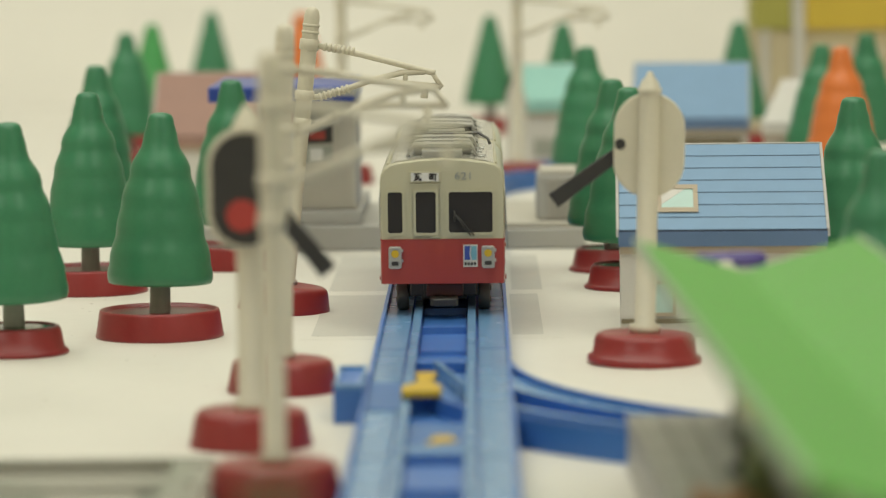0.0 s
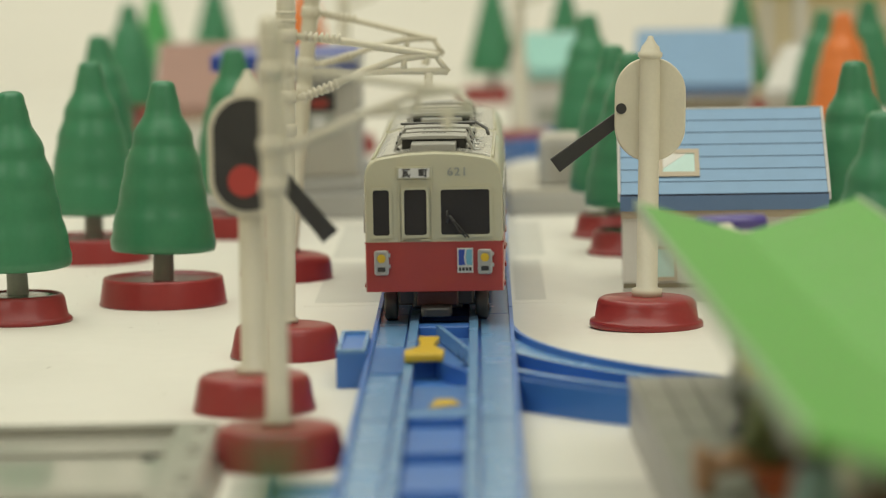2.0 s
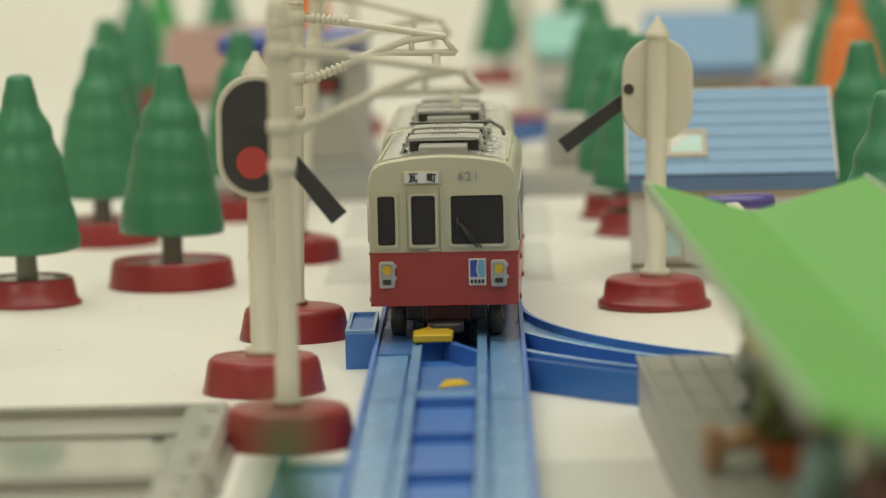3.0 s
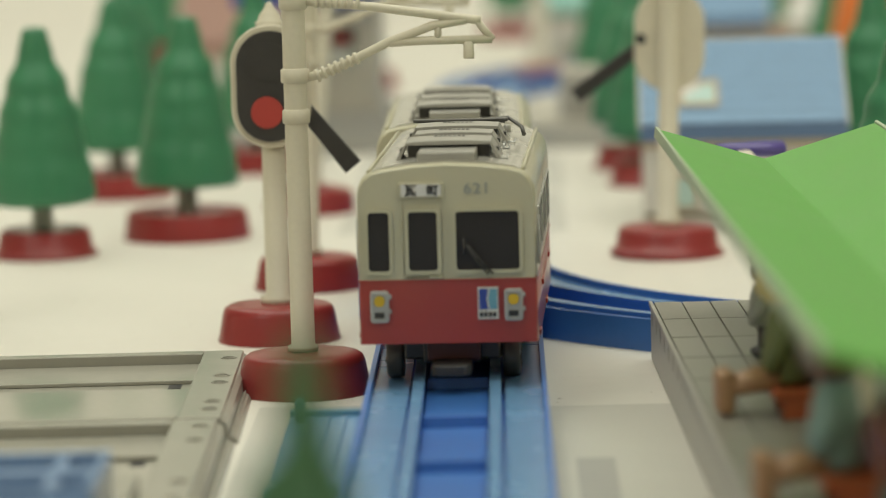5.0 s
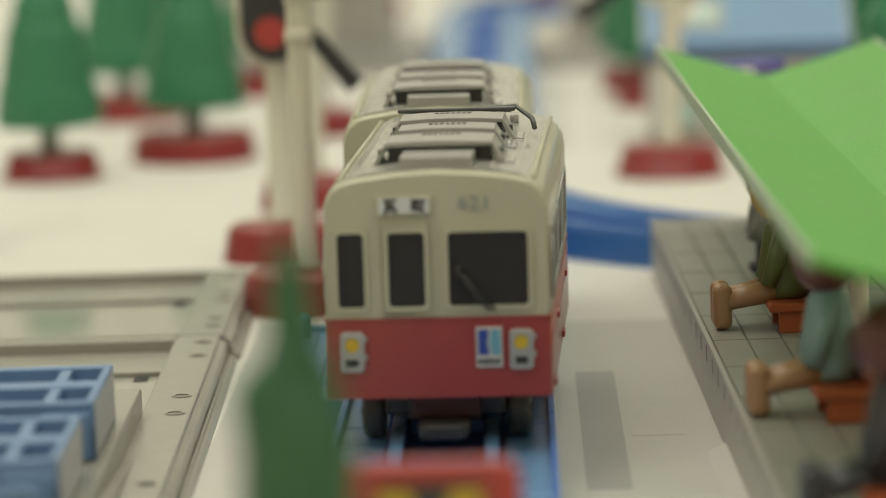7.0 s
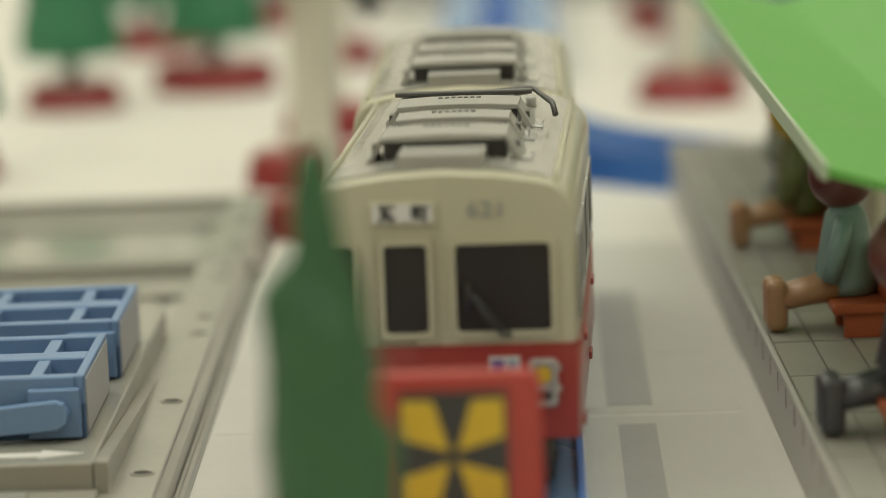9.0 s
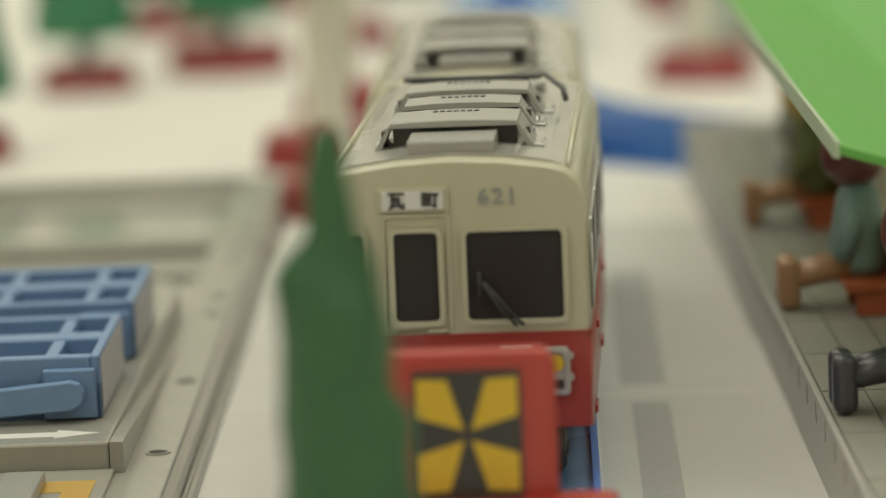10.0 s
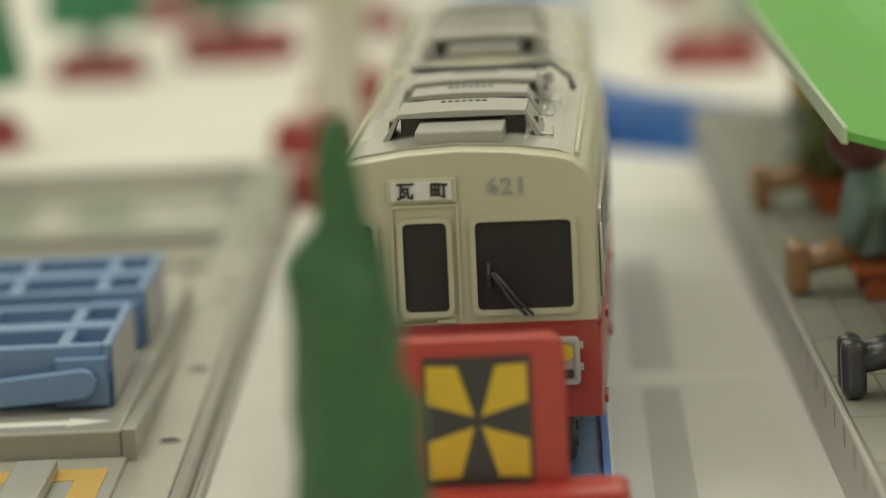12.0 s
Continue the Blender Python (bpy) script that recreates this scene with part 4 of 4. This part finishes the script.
def doll(x, y, top, legs, hair, label, standing=False, turn=2.0):
    bm = B()
    if standing:
        blob(bm, (0, -2.2, 1.6), (3.0, 1.7, 1.6), 1)
        blob(bm, (0, 2.2, 1.6), (3.0, 1.7, 1.6), 1)
        for s in (-1, 1):
            tube(bm, [(1, s * 2, 1), (1, s * 2, 10)], 1.7, 12, 1)
        lathe(bm, [(4.2, 9), (4.4, 11), (3.8, 17), (3.0, 20), (0, 20.6)], 20, 1, 0, 0)
        for s in (-1, 1):
            tube(bm, [(1, s * 3.6, 18), (-1, s * 4.6, 13), (-2.5, s * 4.2, 10.5)], 1.3, 10, 0)
        blob(bm, (1, 0, 24), (3.9, 3.9, 4.2), 2)
        blob(bm, (1, 0, 27), (4.6, 4.4, 2.4), 2)
    else:
        for s in (-1, 1):
            tube(bm, [(0, s * 2.4, 7.6), (-6, s * 2.4, 6.4), (-9.6, s * 2.4, 5.6)], 1.9, 12, 1, radii=[2.5, 2.1, 1.9])
            box(bm, -12.4, -8.6, s * 2.4 - 2.15, s * 2.4 + 2.15, .2, 9.2, bevel=1.5, mi=1, seg=4)
        lathe(bm, [(5.0, 6.2), (5.3, 8), (4.6, 15), (3.6, 20), (2.2, 22), (0, 22.4)], 20, 2, 0, 0)
        for s in (-1, 1):
            tube(bm, [(1.5, s * 4.2, 20.4), (0, s * 5.4, 14), (-1.5, s * 4.6, 9)], 1.8, 12, 0, radii=[1.5, 1.9, 1.7])
        blob(bm, (1.4, 0, 27.0), (5.8, 5.8, 6.2), 2, 3)
    ob = part("toy_doll", bm, [top, legs, hair])
    ob.matrix_basis = at(x, y * LONG, 14.55, 0, 0, turn)
    if standing:
        ob.scale = (.8, .8, .8)
    return tagged(ob, label, "doll", "platform dolls")


for bx, by in ((65.5, 311), (64.5, 362), (65.5, 264)):
    bench(bx - 1, by)
doll(65.2, 313, M_TEAL, M_SKIN, M_HAIR, "plain seated doll in pale teal with brown head")
doll(64.4, 363, M_MOSS, M_SKIN, M_YELLOW, "plain seated doll in moss green with yellow")
doll(67.4, 266, M_CHARCOAL, M_CHARCOAL, M_HAIR, "plain seated doll in charcoal with dark shoes")
doll(66.5, 402, M_GREYP, M_CHARCOAL, M_HAIR, "plain standing doll in grey with dark hair", standing=True)


# ---- grey base plates with blue crates ----
def base_plate(x0, y0, y1, label, floor_z=2.5):
    p = thing("base_plate", x0, y0, label, "base plate", "base plates", turn=1.1, long=True)
    n = y1 - y0
    W = 190
    part("plate_floor", box(B(), -W, 0, 0.2, n - .2, 0, floor_z), M_PLATEIN, p)
    part("far_rim", box(B(), -W, -9.6, n - 2.4, n, floor_z, 6.0, bevel=.3), M_PLATE, p)
    part("near_rim", box(B(), -W, -9.6, 0, 2.4, floor_z, 6.0, bevel=.3), M_PLATE, p)
    side = part("side_rail", box(B(), -9.6, 0, 0, n, floor_z, 6.0, bevel=.4), M_PLATE, p)
    part("outer_flange", prism(B(), [(0, 0), (3.6, 0), (3.0, 1.2), (1.6, 1.5), (1.3, 4.4), (0, 5.2)], 0.4, n - .4, "y"), M_PLATE, p)
    part("flange_ridge", box(B(), 1.9, 2.3, .6, n - .6, 1.2, 1.9, bevel=.1), M_PLATE, p)
    holes = (6, 11.5, 26, 31.5, 46) if n < 80 else (35, 66, 97, 132.4, 142.4, 167.5, 176.7)
    for k in holes:
        o = [(-3.0 + 2.0 * math.cos(a * math.pi / 8), k + 1.0 * math.sin(a * math.pi / 8)) for a in range(16)]
        i = [(-3.0 + 1.5 * math.cos(a * math.pi / 8), k + .75 * math.sin(a * math.pi / 8)) for a in range(16)]
        rim = part("stud_rim", frame_ring(B(), o, i, 5.95, 6.2, "z"), M_PLATE, side)
        # no real recess: a flat dark disc paints the shade inside the hole
        part("stud_hole_shade", prism(B(), i, 5.96, 6.06, "z"), M_HOLE if k in (35, 66, 97) else M_DARK, rim)
    for x, y in ((-14, n - 18), (-60, n - 20)):
        # a flat dark piece paints the shade in the slot
        part("slot", box(B(), x - 2.0, x + 1.0, y - 1.6, y + 1.6, floor_z - .02, floor_z + .08), M_HOLE, p)
    part("floor_step", box(B(), -W, -9.7, n - 16, n - 2.5, floor_z, floor_z + 1.0, bevel=.2), M_PLATE, p)
    return p


base_plate(-50.6, 396.6, 449.7, "grey plastic base plate with raised rim beside the track")
base_plate(-44.4, 214, 395.8, "long grey plastic base plate carrying blue crates")
blk = thing("loading_block", -55.8, 272.8, "raised grey loading block on the base plate", "loading block", z=2.5, turn=1.1, long=True)
part("block", box(B(), -110, 0, 0, 74, 0, 8.5, bevel=.4), M_PLATE, blk)
part("side_ramp", prism(B(), [(0, 0), (74, 0), (74, 1.0), (2, 8.4), (0, 8.4)], 0.05, 2.2, "x"), M_PLATE, blk)
part("arrow_print", prism(B(), [(-21, 2.6), (-9, 2.6), (-9, 2.0), (-2, 3.6), (-9, 5.2), (-9, 4.4), (-21, 4.4)], 8.5, 8.58, "z"), M_CARD, blk, "white printed arrow")
for k_ in range(3):
    part("print_bar", box(B(), -30 - k_ * 12, -23.5 - k_ * 12, 2.2, 5.0, 8.5, 8.58), M_CARD, blk)
deck = thing("printed_deck", -53, 217.6, "grey deck with ochre printed bands", "printed deck", z=2.5, turn=1.1, long=True)
part("deck", box(B(), -100, 0, 0, 55.0, 0, 4.4, bevel=.3), M_PLATE, deck)
part("ochre_band", box(B(), -100, -2, 46.5, 50.5, 4.4, 4.5), M_OCHRE, deck)
part("ochre_band", box(B(), -6.5, -2, 0, 46.5, 4.4, 4.5), M_OCHRE, deck)
part("raised_tab", box(B(), -16, -9.5, 20, 50, 4.4, 6.6, bevel=.5), M_PLATE, deck)


def crate(x, y, label):
    c = thing("blue_crate", x, y, label, "toy crate", "blue crates", z=11.0, turn=1.2, long=True)
    L, D, H = 70, 20.5, 10.2
    # floor coloured darker for the shade between the walls
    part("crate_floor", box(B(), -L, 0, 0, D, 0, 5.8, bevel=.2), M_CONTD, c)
    for y0_, y1_ in ((0, 1.5), (D / 2 - 1.6, D / 2 + 1.6), (D - 1.5, D)):
        part("long_wall", box(B(), -L, -1.4, y0_, y1_, 0.02, H, bevel=.3), M_CONT, c)
    for k in range(5):
        x0 = -L + k * 15.2
        part("divider", box(B(), x0, x0 + 2.2, 1.5, D - 1.5, 0.03, H - .35, bevel=.3), M_CONT, c)
    e = part("end_wall", box(B(), -1.5, 0, 0, D, 0, H + .05, bevel=.3), M_CONT, c)
    part("end_panel", box(B(), -.2, .15, .9, D - .9, .6, H - .8), M_CONTW, e, "pale crate end")
    a = part("side_plate", box(B(), -9, -.6, -.9, .1, 0.4, 8.4, bevel=.3), M_CONT, c)
    arm = [(-34, -1.6 + 1.8), (-34, 4.4), (-4.4, 6.9), (-3.0, 6.4), (-2.2, 5.0), (-2.6, 3.2), (-4.2, 2.1)]
    part("side_lever", prism(B(), arm, -2.1, -.9, "y", bevel=.3), M_CONT, c, "blue lever arm")
    for k in range(4):
        for j in range(2):
            bm = B()
            for i in range(6):
                tube(bm, [(-L + k * 15.2 + 3 + i * 1.9, 2 + j * 11.4 + (i % 2) * 1.6, 5.9), (-L + k * 15.2 + 4.6 + i * 1.9, 3.6 + j * 11.4 - (i % 2) * 1.6, 5.9)], .35, 6)
            part("mesh_pattern", bm, M_CONT, c)
    return c


crate(-59.0, 282.4, "blue plastic open crate with compartments and lever")
crate(-59.2, 309.2, "blue plastic open crate with compartments behind")


# ---- stop marker at the end of the track ----
def stop_marker():
    t = thing("stop_marker", 2.0, 234.5, "red plastic buffer stop with yellow and black cross", "buffer stop")
    part("base", box(B(), -20.5, 20.0, -6, 4, 8.05, 16.8, bevel=1.2), M_STOPRED, t)
    part("plate", prism(B(), rrect(-12.0, 12.0, 12, 36.9, 2.4, 6), 0, 4.2, "y", bevel=.7), M_STOPRED, t)
    pan = part("cross_panel", box(B(), -7.2, 7.3, -.35, .2, 16.8, 34.4), M_BLACK, t, "black panel with yellow cross")
    cz = 25.6
    for sx in (-1, 1):
        for sz in (-1, 1):
            o = [(sx * .5, cz + sz * .7), (sx * 2.6, cz + sz * 7.6), (sx * 6.8, cz + sz * 7.8), (sx * 6.8, cz + sz * 2.6)]
            part("cross_leaf", prism(B(), o if sx * sz > 0 else o[::-1], -.5, -.3, "y"), M_YELLOW, pan)
    return t


stop_marker()


def slim_bush():
    t = thing("slim_toy_bush", -9.9, 191.7, "slim deep green toy cypress standing before the stop", "toy tree")
    prof = [(3.0, 9.0), (5.4, 12.0), (6.8, 17.0), (8.1, 24.0), (7.9, 33.5), (7.4, 39.3), (7.1, 45.2), (6.5, 49.0), (6.2, 52.9), (6.0, 56.8), (5.5, 60.2), (4.9, 62.2), (3.9, 64.1), (3.2, 66.1), (2.9, 69.0), (2.7, 71.9), (2.2, 74.9), (1.7, 76.7), (0.9, 77.9), (0.0, 78.3)]
    bm = lathe(B(), prof, 40)
    for v in bm.verts:
        d = noise.noise(v.co * .2) * 1.3 + noise.noise(v.co * .55) * .7
        r = Vector((v.co.x, v.co.y, 0))
        if r.length > .1:
            v.co += r.normalized() * d * min(1, r.length / 3)
        v.co.x -= .9 * math.exp(-((v.co.z - 61) / 4) ** 2) - max(0, 50 - v.co.z) * .06
    part("foliage", bm, M_CYPRESS, t)
    part("stem", lathe(B(), [(2.4, 1), (2, 3), (1.8, 20)], 12), M_TRUNK, t)
    part("base", lathe(B(), [(9, 0), (9, 1.6), (8, 2.4), (0, 2.6)], 24), M_RED, t)


slim_bush()

# ---- pale teal track clip beside the line ----
clip = thing("track_clip", -35.8, 345, "pale teal-blue plastic track fitting beside the rails", "track fitting", long=True)
part("slab", box(B(), 0, 15.4, 6, 50, 0, 6.2, bevel=.4), M_BLUE_L, clip)
part("far_wall", box(B(), 0, 15.4, 50, 51.5, 0, 7.4, bevel=.3), M_TEALCLIP, clip)
part("near_wall", box(B(), -.6, 15.4, 4, 6, 0, 6.8, bevel=.3), M_TEALCLIP, clip)
part("lug", lathe(B(), [(1.6, 6.5), (1.6, 10.6), (.8, 11.4), (0, 11.4)], 12, 3, 46), M_TEALCLIP, clip)
for k in range(3):
    part("ridge", box(B(), 5 + k * 3.4, 6.2 + k * 3.4, 9, 48, 6.1, 6.8, bevel=.2), M_BLUE_L, clip)


# ---- printed paper under and beside the track ----
def sheet(x0, x1, y0, y1, patches, label, paper=None):
    s = thing("printed_sheet", x0, y0, label, "printed paper", "printed sheets", long=True)
    part("paper", box(B(), 0, x1 - x0, 0, y1 - y0, 0, .06), paper or M_SHEET, s)
    for a, b, c, d, m in patches:
        part("printed_patch", box(B(), a, b, c, d, .06, .12), m, s)
    return s


# these three strips carry the shade beside the track in their paper colour
sheet(20.6, 57, 190, 313, [(6.0, 12.5, 62, 119, M_MIDPRINT), (1, 5, 0, 120, M_PALEPRINT)], "pale paper strip with grey printed band beside the track")
sheet(20.6, 51.5, 314, 418, [(4.5, 12.5, 4, 68, M_MIDPRINT), (14, 24, 30, 66, M_PALEPRINT), (.5, 3.5, 2, 95, M_PALEPRINT)], "pale paper strip with grey printed band near the turnout")
sheet(-45.5, -20.8, 190, 422, [(3, 9, 20, 90, M_PALEPRINT), (2, 10, 120, 200, M_PALEPRINT)], "pale grey paper strip between base plate and track")
sheet(-46, -20.6, 600, 752, [(3, 24, 5, 70, M_PALEPRINT), (3, 24, 78, 146, M_PALEPRINT)], "white paper with pale grey squares beside the rails", M_TABLE)
sheet(20.6, 38, 600, 752, [(1, 11, 5, 70, M_PALEPRINT), (2, 13, 78, 146, M_PALEPRINT)], "white paper with pale grey squares close by the rails", M_TABLE)

# ---- yellow-topped toy building at the back ----
def far_building():
    t = thing("yellow_toy_building", 174, 1118, "beige toy building with white columns and yellow top", "toy building")
    part("wall", box(B(), 0, 110, 4, 60, 0, 64, bevel=1), M_CURTAIN, t)
    part("olive_top", box(B(), 0, 22.5, 2, 60, 64, 100, bevel=1), M_TAPE2, t, "olive yellow top")
    part("yellow_top", box(B(), 29.5, 112, 0, 60, 64, 104, bevel=1), M_TAPE, t, "yellow top")
    part("column", lathe(B(), [(4, 0), (3.4, 2), (3.4, 96), (4, 98)], 20, 26, 0), M_CARD, t)
    part("column", lathe(B(), [(3, 0), (2.4, 2), (2.4, 62), (3, 64)], 20, 6, 1), M_CARD, t)
    for x, w in ((36, 14), (58, 16), (84, 18)):
        wn = part("window", frame_ring(B(), rrect(x, x + w, 26, 54, 1), rrect(x + 2, x + w - 2, 28, 52, .8), 3.2, 4.4, "y"), M_CARD, t)
        part("pane", box(B(), x + 1.8, x + w - 1.8, 3.6, 4.3, 27.8, 52.2), M_OCHRE, wn)
    part("red_band", box(B(), 30, 44, 3.4, 4.2, 6, 22), M_ORANGE, t)


far_building()


# ---- what moves: the train comes forward, swaying a little, and stops at the marker ----
RUN = [(0.0, -0.6, 607.1, 0.0, 0.0), (0.5, 1.2, 592.5, -0.1, 0.0), (1.0, -2.0, 578.5, -0.2, 0.0), (1.5, 0.4, 563.0, -0.3, 0.0), (2.0, -2.5, 543.8, -0.6, 0.0), (2.5, -0.7, 523.5, -0.9, 0.0),
       (3.0, -1.2, 501.8, -1.2, 0.0), (3.5, -0.2, 480.5, -1.6, 0.0), (4.0, -1.5, 458.8, -1.9, 0.0), (4.5, -2.3, 436.0, -2.2, 0.0), (5.0, -1.5, 413.2, -2.2, 0.0), (5.5, -0.3, 389.4, -2.2, 0.0),
       (6.0, -0.7, 366.1, -2.3, -0.3), (6.5, -0.2, 343.8, -2.3, -1.0), (7.0, -0.3, 321.0, -2.3, -1.7), (7.5, -0.6, 298.6, -2.2, -1.0), (8.0, -0.4, 279.6, -2.1, 0.0), (8.5, -0.4, 268.1, -2.1, 1.0),
       (9.0, -0.4, 263.5, -2.0, 1.5), (9.5, -0.5, 260.6, -1.9, 1.5), (10.0, -0.6, 259.5, -1.8, 1.5), (10.5, -0.7, 259.0, -1.8, 1.5), (11.0, -0.6, 258.5, -1.7, 1.5), (12.0, -0.6, 258.0, -1.6, 1.5)]


def place(t):
    for (ta, xa, ya, *_), (tb, xb, yb, *_) in zip(RUN, RUN[1:]):
        if t <= tb + 1e-6:
            k = (t - ta) / (tb - ta)
            return xa + (xb - xa) * k, ya + (yb - ya) * k
    return RUN[-1][1], RUN[-1][2]


def motions():
    walk(FRONT, [(t, at(x, y * LONG, 0, 0, 0, yaw)) for t, x, y, yaw, _ in RUN])
    walk(REAR, [(t, at(x * .5 + off, (y + 60) * LONG)) for t, x, y, _, off in RUN])
    # the operator's focus slips back along the coach, then returns to its face
    walk(FOCUS, [(t, at(0, y * LONG, 45)) for t, y in ((0, 30), (1.5, 28), (2.5, 18), (3.5, 18), (4.5, 26), (5.5, 33), (7.0, 36), (9.0, 34), (9.5, 28), (10.0, 16), (10.5, 10), (12.0, 8))])
    for wheels in (FRONT_WHEELS, REAR_WHEELS):
        for w, y_ in wheels:
            rows = []
            for i in range(121):
                t = i / 10
                turn = (608.6 - place(t)[1]) * LONG / 5.2
                rows.append((t, at(0, y_ * LONG, 11.2, math.degrees(turn))))
            walk(w, rows)


motions()
